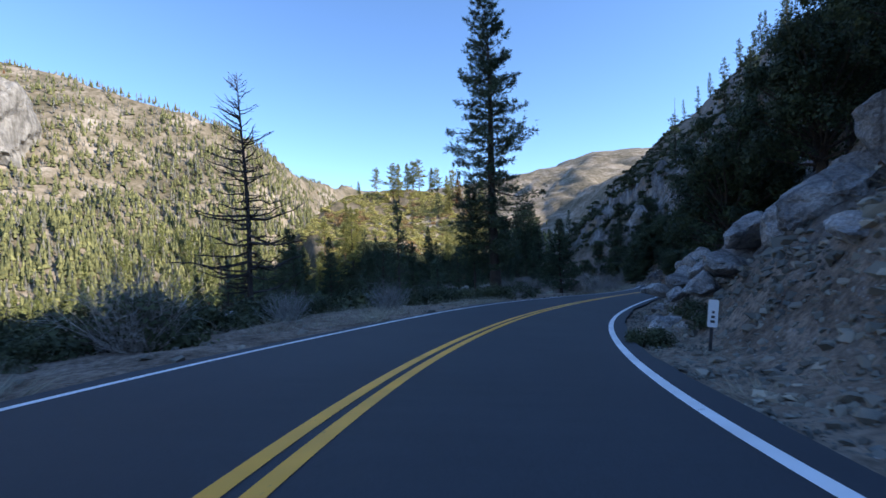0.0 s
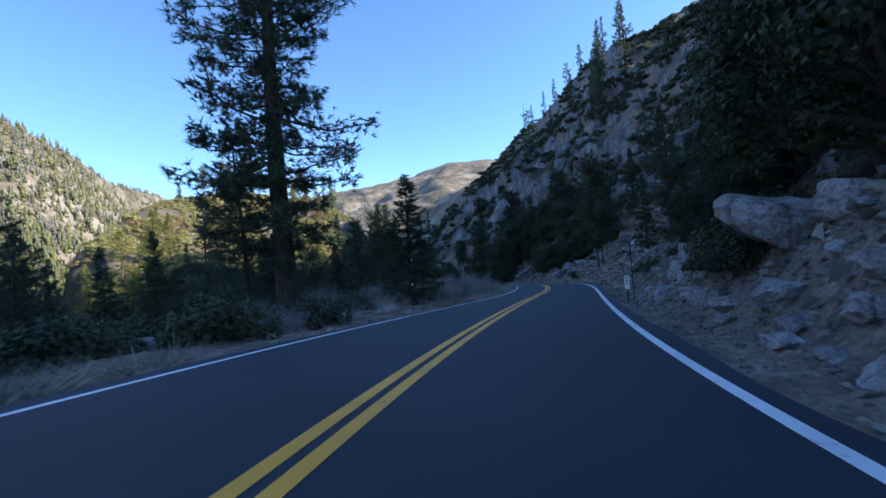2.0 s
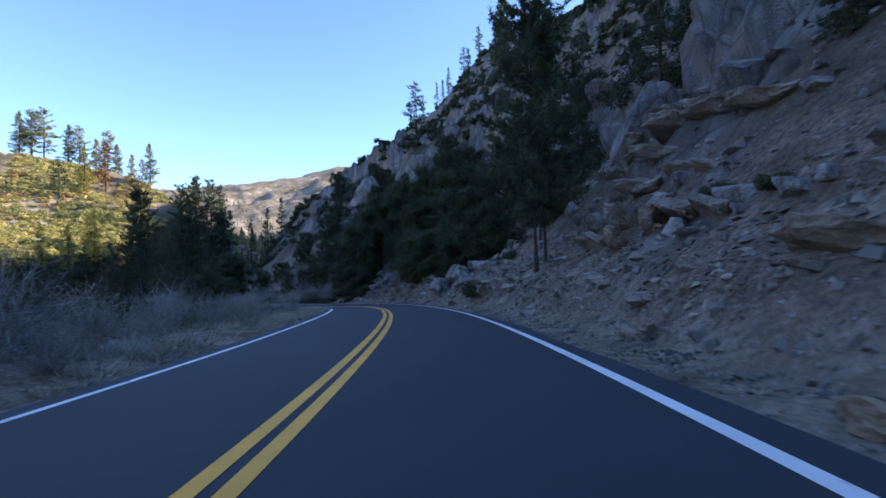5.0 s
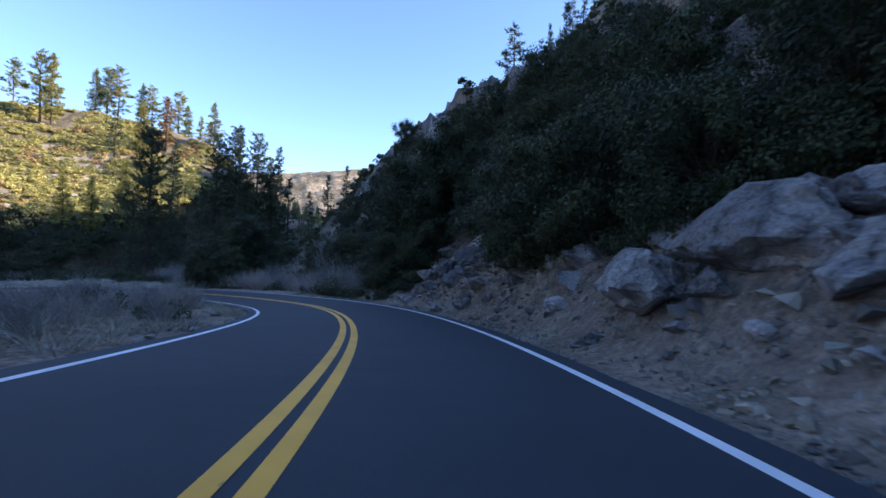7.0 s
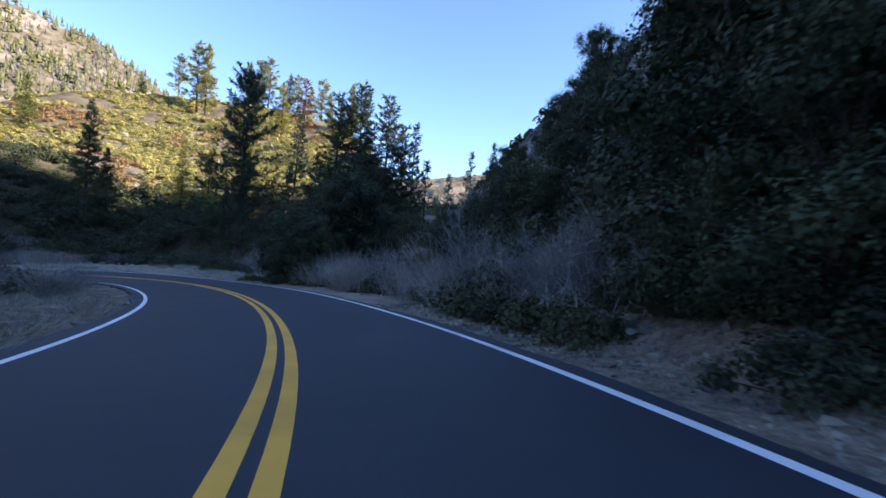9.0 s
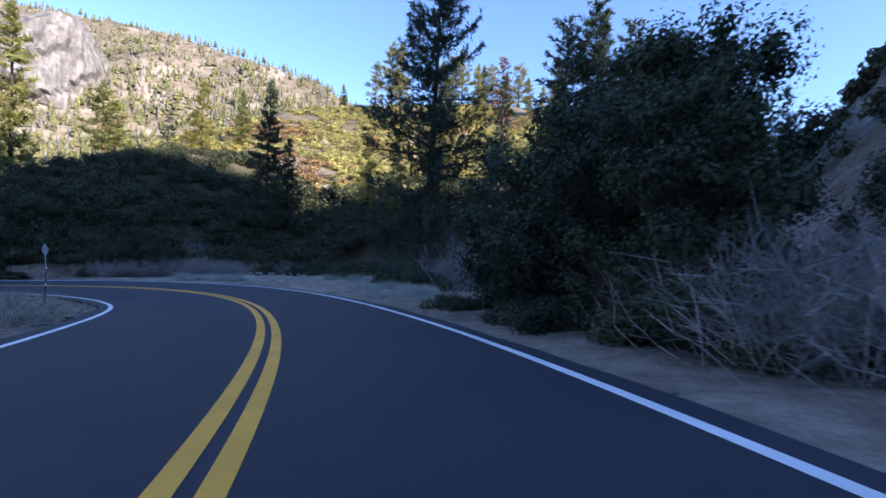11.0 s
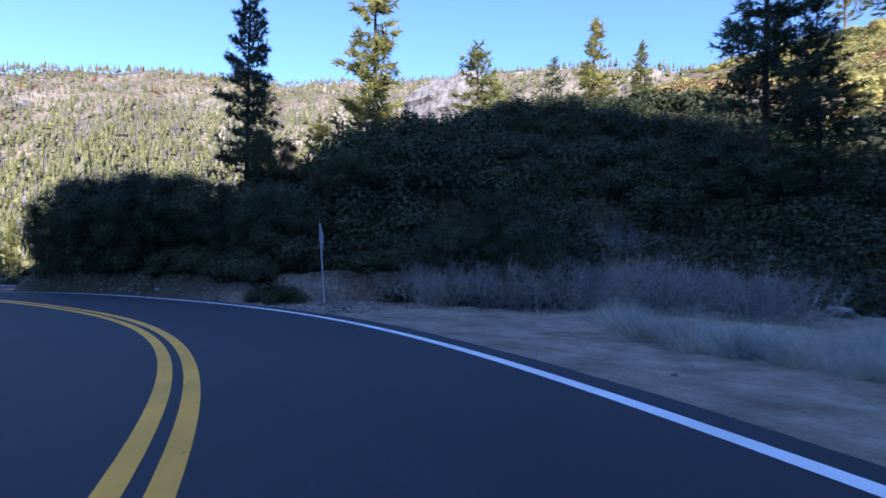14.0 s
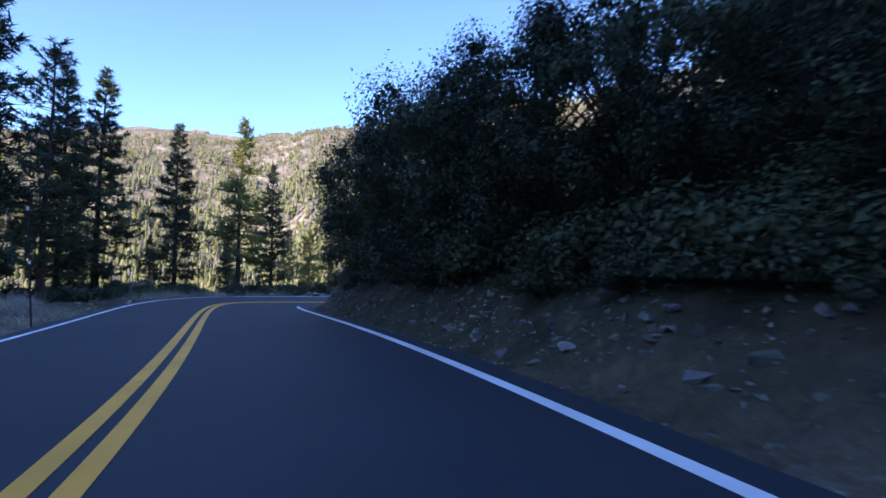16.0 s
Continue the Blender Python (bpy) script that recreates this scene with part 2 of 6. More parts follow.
def granite_colour(t, p, pale=1.0, rusty=0.65):
    stops = [(0.3, (0.17, 0.162, 0.155)), (0.46, (0.36, 0.345, 0.33)), (0.68, (0.56, 0.54, 0.515))]
    big = ramp(t, noise_of(t, 0.22, 5, 0.6, p), [(q, tuple(min(0.72, v * pale) for v in c)) for q, c in stops])
    sep = t.nodes.new("ShaderNodeMapping")
    sep.inputs["Scale"].default_value = (1.0, 1.0, 0.16)
    t.links.new(p, sep.inputs["Vector"])
    streak = ramp(t, noise_of(t, 0.9, 5, 0.6, sep.outputs[0]), [(0.42, (0, 0, 0)), (0.62, (1, 1, 1))])
    c = mix(t, streak, mix(t, 0.6, big, (0.10, 0.10, 0.11)), big)
    rust = ramp(t, noise_of(t, 0.13, 3, 0.5, p), [(0.5, (0, 0, 0)), (0.68, (1, 1, 1))])
    c = mix(t, mix(t, rusty, (0, 0, 0), rust), c, (0.40, 0.28, 0.16))
    speck = ramp(t, noise_of(t, 14, 3, 0.7, p), [(0.35, (0.62, 0.62, 0.62)), (0.65, (1.18, 1.18, 1.18))])
    c = mix(t, 1.0, c, speck, "MULTIPLY")
    warp = t.nodes.new("ShaderNodeMapping")
    warp.inputs["Scale"].default_value = (0.55, 0.55, 0.24)
    warp.inputs["Rotation"].default_value = (0.3, 0.25, 0.5)
    nz = node(t, "ShaderNodeTexNoise", Scale=0.5, Detail=4.0, Roughness=0.6)
    t.links.new(p, nz.inputs["Vector"])
    t.links.new(mix(t, 0.12, p, nz.outputs["Color"], "LINEAR_LIGHT"), warp.inputs["Vector"])
    crack = node(t, "ShaderNodeTexVoronoi", Scale=1.0)
    crack.feature = "DISTANCE_TO_EDGE"
    t.links.new(warp.outputs[0], crack.inputs["Vector"])
    dark = ramp(t, crack.outputs["Distance"], [(0.0, (0.45, 0.45, 0.46)), (0.03, (0.85, 0.85, 0.85)), (0.09, (1, 1, 1))])
    return mix(t, 1.0, c, dark, "MULTIPLY")


def make_granite(name="granite", weathered=0.0, pale=1.45, rusty=0.12):
    m, t, b = nodes_of(name)
    p = world_place(t)
    stain = (0.055, 0.055, 0.06) if pale >= 1.4 or rusty < 0.7 else (0.44, 0.335, 0.225)
    t.links.new(mix(t, weathered, granite_colour(t, p, pale, rusty), stain), b.inputs["Base Color"])
    b.inputs["Roughness"].default_value = 0.88
    h = mix(t, 0.5, noise_of(t, 1.3, 6, 0.62, p), noise_of(t, 7, 5, 0.6, p))
    bump(t, b, h, 1.0, 0.4)
    return m


def make_ground():
    m, t, b = nodes_of("mountain_ground")
    p = world_place(t)
    zone = t.nodes.new("ShaderNodeAttribute")
    zone.attribute_name = "zone"
    sep = t.nodes.new("ShaderNodeSeparateColor")
    t.links.new(zone.outputs["Color"], sep.inputs[0])
    soil = ramp(t, noise_of(t, 0.8, 8, 0.72, p), [(0.32, (0.095, 0.070, 0.052)), (0.48, (0.225, 0.175, 0.132)), (0.62, (0.35, 0.285, 0.225)), (0.74, (0.52, 0.45, 0.375))])
    soil = mix(t, 1.0, soil, ramp(t, noise_of(t, 6.5, 5, 0.7, p), [(0.33, (0.35, 0.35, 0.36)), (0.66, (1.5, 1.48, 1.45))]), "MULTIPLY")
    pebble = node(t, "ShaderNodeTexVoronoi", Scale=9.0)
    t.links.new(p, pebble.inputs["Vector"])
    pm = ramp(t, pebble.outputs["Distance"], [(0.10, (1, 1, 1)), (0.24, (0, 0, 0))])
    grey = ramp(t, pebble.outputs["Color"], [(0.2, (0.16, 0.15, 0.15)), (0.8, (0.46, 0.44, 0.42))])
    patch = ramp(t, noise_of(t, 0.8, 3, 0.5, p), [(0.36, (0, 0, 0)), (0.5, (1, 1, 1))])
    soil = mix(t, mix(t, 1.0, pm, patch, "MULTIPLY"), soil, grey)
    grit = node(t, "ShaderNodeTexVoronoi", Scale=24.0)
    t.links.new(p, grit.inputs["Vector"])
    gm = ramp(t, grit.outputs["Distance"], [(0.12, (0.75, 0.75, 0.75)), (0.3, (0, 0, 0))])
    soil = mix(t, gm, soil, ramp(t, grit.outputs["Color"], [(0.3, (0.08, 0.07, 0.06)), (0.8, (0.40, 0.37, 0.34))]))
    litter_shade = ramp(t, noise_of(t, 1.7, 6, 0.65, p), [(0.3, (0.035, 0.035, 0.022)), (0.55, (0.085, 0.078, 0.045)), (0.75, (0.17, 0.14, 0.085))])
    spots = ramp(t, noise_of(t, 0.16, 6, 0.7, p), [(0.36, (0.45, 0.47, 0.36)), (0.5, (0.95, 0.93, 0.88)), (0.66, (1.3, 1.28, 1.25))])
    scree = ramp(t, noise_of(t, 0.022, 8, 0.66, p), [(0.3, (0.105, 0.09, 0.058)), (0.46, (0.19, 0.158, 0.112)), (0.58, (0.30, 0.252, 0.20)), (0.72, (0.43, 0.375, 0.325))])
    sand = ramp(t, noise_of(t, 1.3, 6, 0.65, p), [(0.3, (0.20, 0.165, 0.125)), (0.7, (0.52, 0.44, 0.345))])
    sand = mix(t, 1.0, sand, ramp(t, noise_of(t, 22, 3, 0.7, p), [(0.3, (0.7, 0.7, 0.7)), (0.7, (1.2, 1.2, 1.2))]), "MULTIPLY")
    c = mix(t, sep.outputs[1], soil, litter_shade)
    c = mix(t, zone.outputs["Alpha"], c, sand)
    scree = mix(t, 1.0, scree, spots, "MULTIPLY")
    c = mix(t, sep.outputs[2], c, scree)
    c = mix(t, sep.outputs[0], c, granite_colour(t, p, 0.88))
    t.links.new(c, b.inputs["Base Color"])
    b.inputs["Roughness"].default_value = 0.95
    b.inputs["Specular IOR Level"].default_value = 0.2
    h = mix(t, 0.45, noise_of(t, 1.1, 7, 0.65, p), noise_of(t, 8, 5, 0.7, p))
    bump(t, b, h, 1.0, 0.25)
    return m


def make_asphalt():
    m, t, b = nodes_of("asphalt")
    p = world_place(t)
    c = ramp(t, noise_of(t, 0.35, 4, 0.6, p), [(0.3, (0.0155, 0.020, 0.0285)), (0.7, (0.025, 0.031, 0.042))])
    c = mix(t, 1.0, c, ramp(t, noise_of(t, 60, 3, 0.8, p), [(0.3, (0.6, 0.6, 0.6)), (0.72, (1.6, 1.6, 1.6))]), "MULTIPLY")
    t.links.new(c, b.inputs["Base Color"])
    b.inputs["Roughness"].default_value = 0.75
    bump(t, b, noise_of(t, 80, 3, 0.7, p), 0.35, 0.01)
    return m


def make_paint(name, colour):
    m, t, b = nodes_of(name)
    p = world_place(t)
    worn = ramp(t, noise_of(t, 5, 6, 0.7, p), [(0.27, (0.10, 0.10, 0.10)), (0.36, colour)])
    c = mix(t, 1.0, worn, ramp(t, noise_of(t, 1.1, 3, 0.5, p), [(0.3, (0.82, 0.82, 0.82)), (0.7, (1.06, 1.06, 1.06))]), "MULTIPLY")
    t.links.new(c, b.inputs["Base Color"])
    b.inputs["Roughness"].default_value = 0.6
    return m


def make_leaf(name, dark, light, rough=0.6, trans=0.0):
    """Leaves and needles: tone differs from clump to clump and from tree to tree."""
    m, t, b = nodes_of(name)
    geo = t.nodes.new("ShaderNodeNewGeometry")
    info = t.nodes.new("ShaderNodeObjectInfo")
    low = tuple(a * 0.7 + b * 0.3 for a, b in zip(dark, light))
    c = ramp(t, geo.outputs["Random Per Island"], [(0.0, low), (0.75, tuple(a * 0.15 + b * 0.85 for a, b in zip(dark, light))), (1.0, tuple(min(1, v * 1.2) for v in light))])
    c = mix(t, 1.0, c, ramp(t, info.outputs["Random"], [(0.0, (0.8, 0.85, 0.85)), (1.0, (1.2, 1.12, 1.0))]), "MULTIPLY")
    c = mix(t, 1.0, c, ramp(t, noise_of(t, 0.55, 3, 0.6, geo.outputs["Position"]), [(0.32, (0.5, 0.55, 0.58)), (0.68, (1.45, 1.38, 1.2))]), "MULTIPLY")
    t.links.new(c, b.inputs["Base Color"])
    b.inputs["Roughness"].default_value = rough
    b.inputs["Specular IOR Level"].default_value = 0.3
    if trans:
        tr = t.nodes.new("ShaderNodeBsdfTranslucent")
        t.links.new(c, tr.inputs[0])
        ms = t.nodes.new("ShaderNodeMixShader")
        ms.inputs[0].default_value = trans
        t.links.new(b.outputs[0], ms.inputs[1])
        t.links.new(tr.outputs[0], ms.inputs[2])
        t.links.new(ms.outputs[0], t.nodes["Material Output"].inputs[0])
    return m


def make_bark(name, dark, light):
    m, t, b = nodes_of(name)
    p = t.nodes.new("ShaderNodeTexCoord").outputs["Object"]
    mp = t.nodes.new("ShaderNodeMapping")
    mp.inputs["Scale"].default_value = (1, 1, 0.22)
    t.links.new(p, mp.inputs["Vector"])
    f = noise_of(t, 9, 5, 0.65, mp.outputs[0])
    t.links.new(ramp(t, f, [(0.35, dark), (0.65, light)]), b.inputs["Base Color"])
    b.inputs["Roughness"].default_value = 0.92
    bump(t, b, f, 0.8, 0.05)
    return m


def make_plain(name, colour, rough=0.5, metal=0.0, grain=8.0, vary=0.15):
    m, t, b = nodes_of(name)
    p = t.nodes.new("ShaderNodeTexCoord").outputs["Object"]
    lo, hi = tuple(v * (1 - vary) for v in colour), tuple(min(1, v * (1 + vary)) for v in colour)
    t.links.new(ramp(t, noise_of(t, grain, 4, 0.6, p), [(0.3, lo), (0.7, hi)]), b.inputs["Base Color"])
    b.inputs["Roughness"].default_value, b.inputs["Metallic"].default_value = rough, metal
    return m


GREY_ROCK = make_granite("weathered_grey_granite", 0.28)
LEDGE_ROCK = make_granite("fresh_split_granite", 0.0, 1.85, 0.05)
DARK_ROCK = make_granite("lichen_black_granite", 0.8)
CLIFF_ROCK = make_granite("cliff_granite", 0.0, 0.88, 0.5)
TAN_ROCK = make_granite("tan_stained_granite", 0.4, 1.25, 0.75)
GRANITE, GROUND, ASPHALT = make_granite(), make_ground(), make_asphalt()
WHITE_LINE, YELLOW_LINE = make_paint("white_road_paint", (0.90, 0.91, 0.92)), make_paint("yellow_road_paint", (0.95, 0.46, 0.03))
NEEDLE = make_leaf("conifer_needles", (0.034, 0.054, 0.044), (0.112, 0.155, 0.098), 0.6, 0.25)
# lit copy of NEEDLE: sunshine is mixed into the colour
NEEDLE_SUNLIT = make_leaf("sunlit_yellow_green_needles", (0.15, 0.17, 0.06), (0.42, 0.42, 0.165), 0.6, 0.5)
NEEDLE_RUST = make_leaf("rusty_needles", (0.13, 0.05, 0.02), (0.32, 0.15, 0.06), 0.7, 0.2)
FAR_NEEDLE = make_leaf("distant_needles", (0.06, 0.07, 0.033), (0.165, 0.17, 0.078), 0.8)
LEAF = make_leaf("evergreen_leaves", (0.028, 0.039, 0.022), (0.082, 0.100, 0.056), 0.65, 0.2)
LEAF_OAK = make_leaf("oak_leaves", (0.022, 0.036, 0.021), (0.076, 0.100, 0.056), 0.6, 0.15)
# yellower and paler than LEAF: sunlight on the brush put into the colour
LEAF_SUNLIT = make_leaf("sunlit_olive_leaves", (0.25, 0.24, 0.085), (0.60, 0.56, 0.25), 0.65, 0.35)
LEAF_BROWN = make_leaf("brown_brush_leaves", (0.16, 0.11, 0.065), (0.40, 0.30, 0.18), 0.8, 0.2)
TWIG = make_leaf("bare_grey_twigs", (0.12, 0.118, 0.124), (0.38, 0.365, 0.385), 0.85)
RUBBLE = make_leaf("broken_granite", (0.085, 0.075, 0.068), (0.30, 0.285, 0.27), 0.9)
SCREE = make_leaf("pale_scree", (0.16, 0.16, 0.165), (0.50, 0.49, 0.48), 0.9)
DEAD_FAR = make_leaf("grey_dead_conifers", (0.10, 0.09, 0.08), (0.24, 0.22, 0.20), 0.9)
SAGE = make_leaf("pale_sage", (0.26, 0.27, 0.27), (0.58, 0.60, 0.60), 0.9)
STRAW = make_leaf("dry_grass", (0.20, 0.18, 0.15), (0.46, 0.43, 0.37), 0.9)
BARK = make_bark("dark_bark", (0.03, 0.024, 0.02), (0.10, 0.075, 0.058))
BARK_DEAD = make_bark("dead_wood", (0.018, 0.015, 0.014), (0.062, 0.052, 0.046))
BARK_PINE = make_bark("orange_pine_bark", (0.09, 0.05, 0.03), (0.27, 0.16, 0.09))


# ---- mesh helpers ----
def mesh_of(name, verts, faces, mats, slots=None, smooth=False):
    """A mesh from arrays: faces all triangles or all quads."""
    me = bpy.data.meshes.new(name)
    v, f = np.asarray(verts, np.float32), np.asarray(faces, np.int32)
    n = f.shape[1]
    me.vertices.add(len(v)), me.loops.add(f.size), me.polygons.add(len(f))
    me.vertices.foreach_set("co", v.ravel())
    me.loops.foreach_set("vertex_index", f.ravel())
    me.polygons.foreach_set("loop_start", np.arange(0, f.size, n, dtype=np.int32))
    me.polygons.foreach_set("loop_total", np.full(len(f), n, np.int32))
    if slots is not None:
        me.polygons.foreach_set("material_index", np.asarray(slots, np.int32))
    me.polygons.foreach_set("use_smooth", np.full(len(f), bool(smooth)))
    for m in mats if isinstance(mats, (list, tuple)) else [mats]:
        me.materials.append(m)
    me.update(calc_edges=True)
    return me


def part(name, me, parent, label=""):
    ob = new(name, me)
    ob.parent = parent
    return tagged(ob, label)


def solid(bm, material, name="solid"):
    me = bpy.data.meshes.new(name)
    bm.to_mesh(me)
    bm.free()
    me.materials.append(material)
    return me


def box_bm(x0, x1, y0, y1, z0, z1, bevel=0.0):
    bm = bmesh.new()
    bmesh.ops.create_cube(bm, size=1, matrix=Matrix.Translation(((x0 + x1) / 2, (y0 + y1) / 2, (z0 + z1) / 2)) @ Matrix.Diagonal((x1 - x0, y1 - y0, z1 - z0, 1)))
    if bevel:
        bmesh.ops.bevel(bm, geom=bm.edges[:], offset=bevel, segments=2, affect="EDGES", profile=0.5)
    return bm


def tubes(paths, radii, sides=5):
    """Tapered tubes along (n, k, 3) paths with (n, k) radii, as quads."""
    paths, radii = np.asarray(paths, float), np.asarray(radii, float)
    n, k, _ = paths.shape
    tan = np.gradient(paths, axis=1)
    tan /= np.linalg.norm(tan, axis=2, keepdims=True) + 1e-9
    ref = np.where(np.abs(tan[..., 2:3]) > 0.9, np.array([1.0, 0, 0]), np.array([0, 0, 1.0]))
    a = np.cross(tan, ref)
    a /= np.linalg.norm(a, axis=2, keepdims=True) + 1e-9
    b = np.cross(tan, a)
    ang = np.arange(sides) / sides * 2 * np.pi
    ring = paths[:, :, None, :] + radii[:, :, None, None] * (np.cos(ang)[None, None, :, None] * a[:, :, None, :] + np.sin(ang)[None, None, :, None] * b[:, :, None, :])
    v = ring.reshape(-1, 3)
    i, j, s = np.meshgrid(np.arange(n), np.arange(k - 1), np.arange(sides), indexing="ij")
    s2 = (s + 1) % sides
    o = (i * k + j) * sides
    f = np.stack([o + s, o + s2, o + sides + s2, o + sides + s], -1).reshape(-1, 4)
    return v, f


def to_tris(q):
    return np.concatenate([q[:, [0, 1, 2]], q[:, [0, 2, 3]]])


def blades(base, tip, width, r):
    """A thin triangle from each base to its tip."""
    d = tip - base
    side = np.cross(d, r.normal(size=d.shape))
    side /= np.linalg.norm(side, axis=1, keepdims=True) + 1e-9
    side *= np.reshape(width, (-1, 1)) / 2
    v = np.stack([base - side, base + side, tip], 1).reshape(-1, 3)
    return v, np.arange(len(v)).reshape(-1, 3)


def leaves_at(c, size, r, flat=0.0, out=None):
    """A small tilted leaf at each centre, facing more or less along out."""
    n = r.normal(size=c.shape)
    if out is not None:
        n = n * 0.45 + out * 1.2
    n[:, 2] += flat
    a = np.cross(n, r.normal(size=c.shape))
    a /= np.linalg.norm(a, axis=1, keepdims=True) + 1e-9
    b = np.cross(n, a)
    b /= np.linalg.norm(b, axis=1, keepdims=True) + 1e-9
    s = np.reshape(size, (-1, 1)) * 1.25
    v = np.stack([c - a * s, c + a * s * 0.4 + b * s * 0.75, c + a * s * 0.5 - b * s * 0.7], 1).reshape(-1, 3)
    return v, np.arange(len(v)).reshape(-1, 3)


def join(pieces):
    vs, fs, ms, o = [], [], [], 0
    for v, f, m in pieces:
        f = np.asarray(f)
        f = to_tris(f) if f.shape[1] == 4 else f
        vs.append(v), fs.append(f + o), ms.append(np.full(len(f), m))
        o += len(v)
    return np.concatenate(vs), np.concatenate(fs), np.concatenate(ms)


def scatter(name, templates, places, scales, turns, mats, label, category):
    """One object of kind stuff: copies of the templates (v, f, m) at the places."""
    vs, fs, ms, o = [], [], [], 0
    pick = rng.integers(0, len(templates), len(places))
    for k, (v, f, m) in enumerate(templates):
        sel = np.where(pick == k)[0]
        if not len(sel):
            continue
        c, s = np.cos(turns[sel])[:, None], np.sin(turns[sel])[:, None]
        x, y = v[None, :, 0] * c - v[None, :, 1] * s, v[None, :, 0] * s + v[None, :, 1] * c
        w = np.stack([x, y, np.broadcast_to(v[None, :, 2], x.shape)], -1) * scales[sel][:, None, :] + places[sel][:, None, :]
        vs.append(w.reshape(-1, 3))
        fs.append((f[None] + (np.arange(len(sel)) * len(v))[:, None, None] + o).reshape(-1, 3))
        ms.append(np.tile(m, len(sel)))
        o += len(sel) * len(v)
    me = mesh_of(name, np.concatenate(vs), np.concatenate(fs), mats, np.concatenate(ms))
    return tagged(new(name, me), label, category, kind="stuff")


# ---- the ground: one sheet to the horizon ----
def axis(lo, fine0, fine1, hi, mid0, mid1, step=0.65, mid=2.4, wide=34):
    core = np.arange(fine0, fine1, step)
    a, b = np.arange(fine1, mid1, mid), np.arange(mid0, fine0, mid)
    out, s, v = [], mid, mid1
    while v < hi:
        out.append(v)
        s = min(s * 1.09, wide)
        v += s
    back, s, v = [], mid, mid0
    while v > lo:
        s = min(s * 1.09, 60)
        v -= s
        back.append(v)
    return np.concatenate([back[::-1], b, core, a, out])


gx = axis(-3300, -32, 100, 3300, -150, 190)
gy = axis(-3200, -12, 176, 3500, -90, 300)
GX, GY = np.meshgrid(gx, gy)
gz, gd, ge, gq, gcliff, gr = ground_parts(GX, GY)
verts = np.stack([GX, GY, gz], -1).reshape(-1, 3)
i, j = np.meshgrid(np.arange(len(gy) - 1), np.arange(len(gx) - 1), indexing="ij")
o = (i * len(gx) + j).ravel()
me = mesh_of("ground", verts, np.stack([o, o + 1, o + 1 + len(gx), o + len(gx)], 1), GROUND, smooth=True)
slope = np.hypot(*np.gradient(gz, gy, gx))
rock = np.clip(ease(0.9, 1.9, slope + 0.4 * fbm(GX, GY, 9, 3)) * ease(5, 14, ge), 0, 1)
bank = ease(1.0, 3.0, ge) * ease(0.02, 0.35, fbm(GX - 7, GY + 3, 6.5, 4)) * ease(112, 100, GY)
rock = np.maximum(rock, 0.85 * bank * ease(28, 15, ge))
rock = np.maximum(rock, ease(0.15, 0.45, fbm(GX + 20, GY, 30, 4)) * ease(10, 25, gq) * ease(240, 190, gr) * 0.6)
litter_shade = np.clip(ease(4, 13, ge) * ease(0.25, -0.2, fbm(GX, GY + 33, 26, 3)) + ease(1, 5, gq) + ease(6, 20, -gd) * 0.75, 0, 1)
faraway = np.maximum(ease(175, 260, gr), ease(2, 8, gz) * ease(4, 10, gq) * ease(0.5, -1.5, ge) * 0.9)
sand = ease(3.6, 4.2, gd) * ease(6.4, 4.8, gd + 0.9 * fbm(GX, GY, 5, 2)) * ease(2.5, 0.5, gq)
lot = ease(3.6, 4.5, gd) * ease(19, 12, np.hypot((GX - 8) * 0.75, GY - 160) + 3 * fbm(GX, GY, 7, 2)) * ease(1.0, -1.5, gq)
sand = np.clip(np.maximum(sand * np.interp(GY, [118, 134], [0.3, 0.85]), lot), 0, 1)
litter_shade = np.maximum(litter_shade, ease(164, 172, GY) * ease(-6, 4, GX) * ease(13, 17, gd) * ease(250, 225, GY))
# shade of the overhanging brush, painted on the bank as dark ground
litter_shade = np.maximum(litter_shade, 0.85 * ease(-11, -14, GX) * ease(3.9, 4.7, gd) * ease(13, 9, gd) * ease(137, 141, GY) * ease(165, 160, GY))
litter_shade = litter_shade * (1 - sand)
west = ease(-78, -96, np.degrees(np.arctan2(GX, GY - 110.0))) * ease(180, 260, gr)
faraway = faraway * (1 - 0.12 * west)
litter_shade = np.maximum(litter_shade, 0.6 * west)
zone = np.stack([rock * (1 - faraway), litter_shade * (1 - faraway), faraway, sand * (1 - faraway)], -1).reshape(-1, 4)
attr = me.color_attributes.new("zone", "FLOAT_COLOR", "POINT")
attr.data.foreach_set("color", zone.astype(np.float32).ravel())
tagged(new("ground", me), "steep rocky mountain ground with soil, gravel and granite", "ground", kind="structure")


# ---- the road ----
def ribbon(name, inner, outer, lift, material, thick=0.0):
    """A strip along the road between two distances from its centre (arrays or numbers)."""
    inner, outer = np.broadcast_to(inner, len(RC)), np.broadcast_to(outer, len(RC))
    cols = []
    for off, dz in ((inner, lift - thick), (inner, lift), (outer, lift), (outer, lift - thick)):
        cols.append(np.c_[RC[:, :2] + RN * off[:, None], RC[:, 2] + RC[:, 3] * np.clip(off, -5, 5) + dz])
    v = np.stack(cols, 1).reshape(-1, 3)
    k = np.arange(len(RC) - 1)[:, None] * 4
    f = np.concatenate([np.stack([k[:, 0] + a, k[:, 0] + b, k[:, 0] + 4 + b, k[:, 0] + 4 + a], 1) for a, b in ((0, 1), (1, 2), (2, 3))])
    return new(name, mesh_of(name, v, f, material))


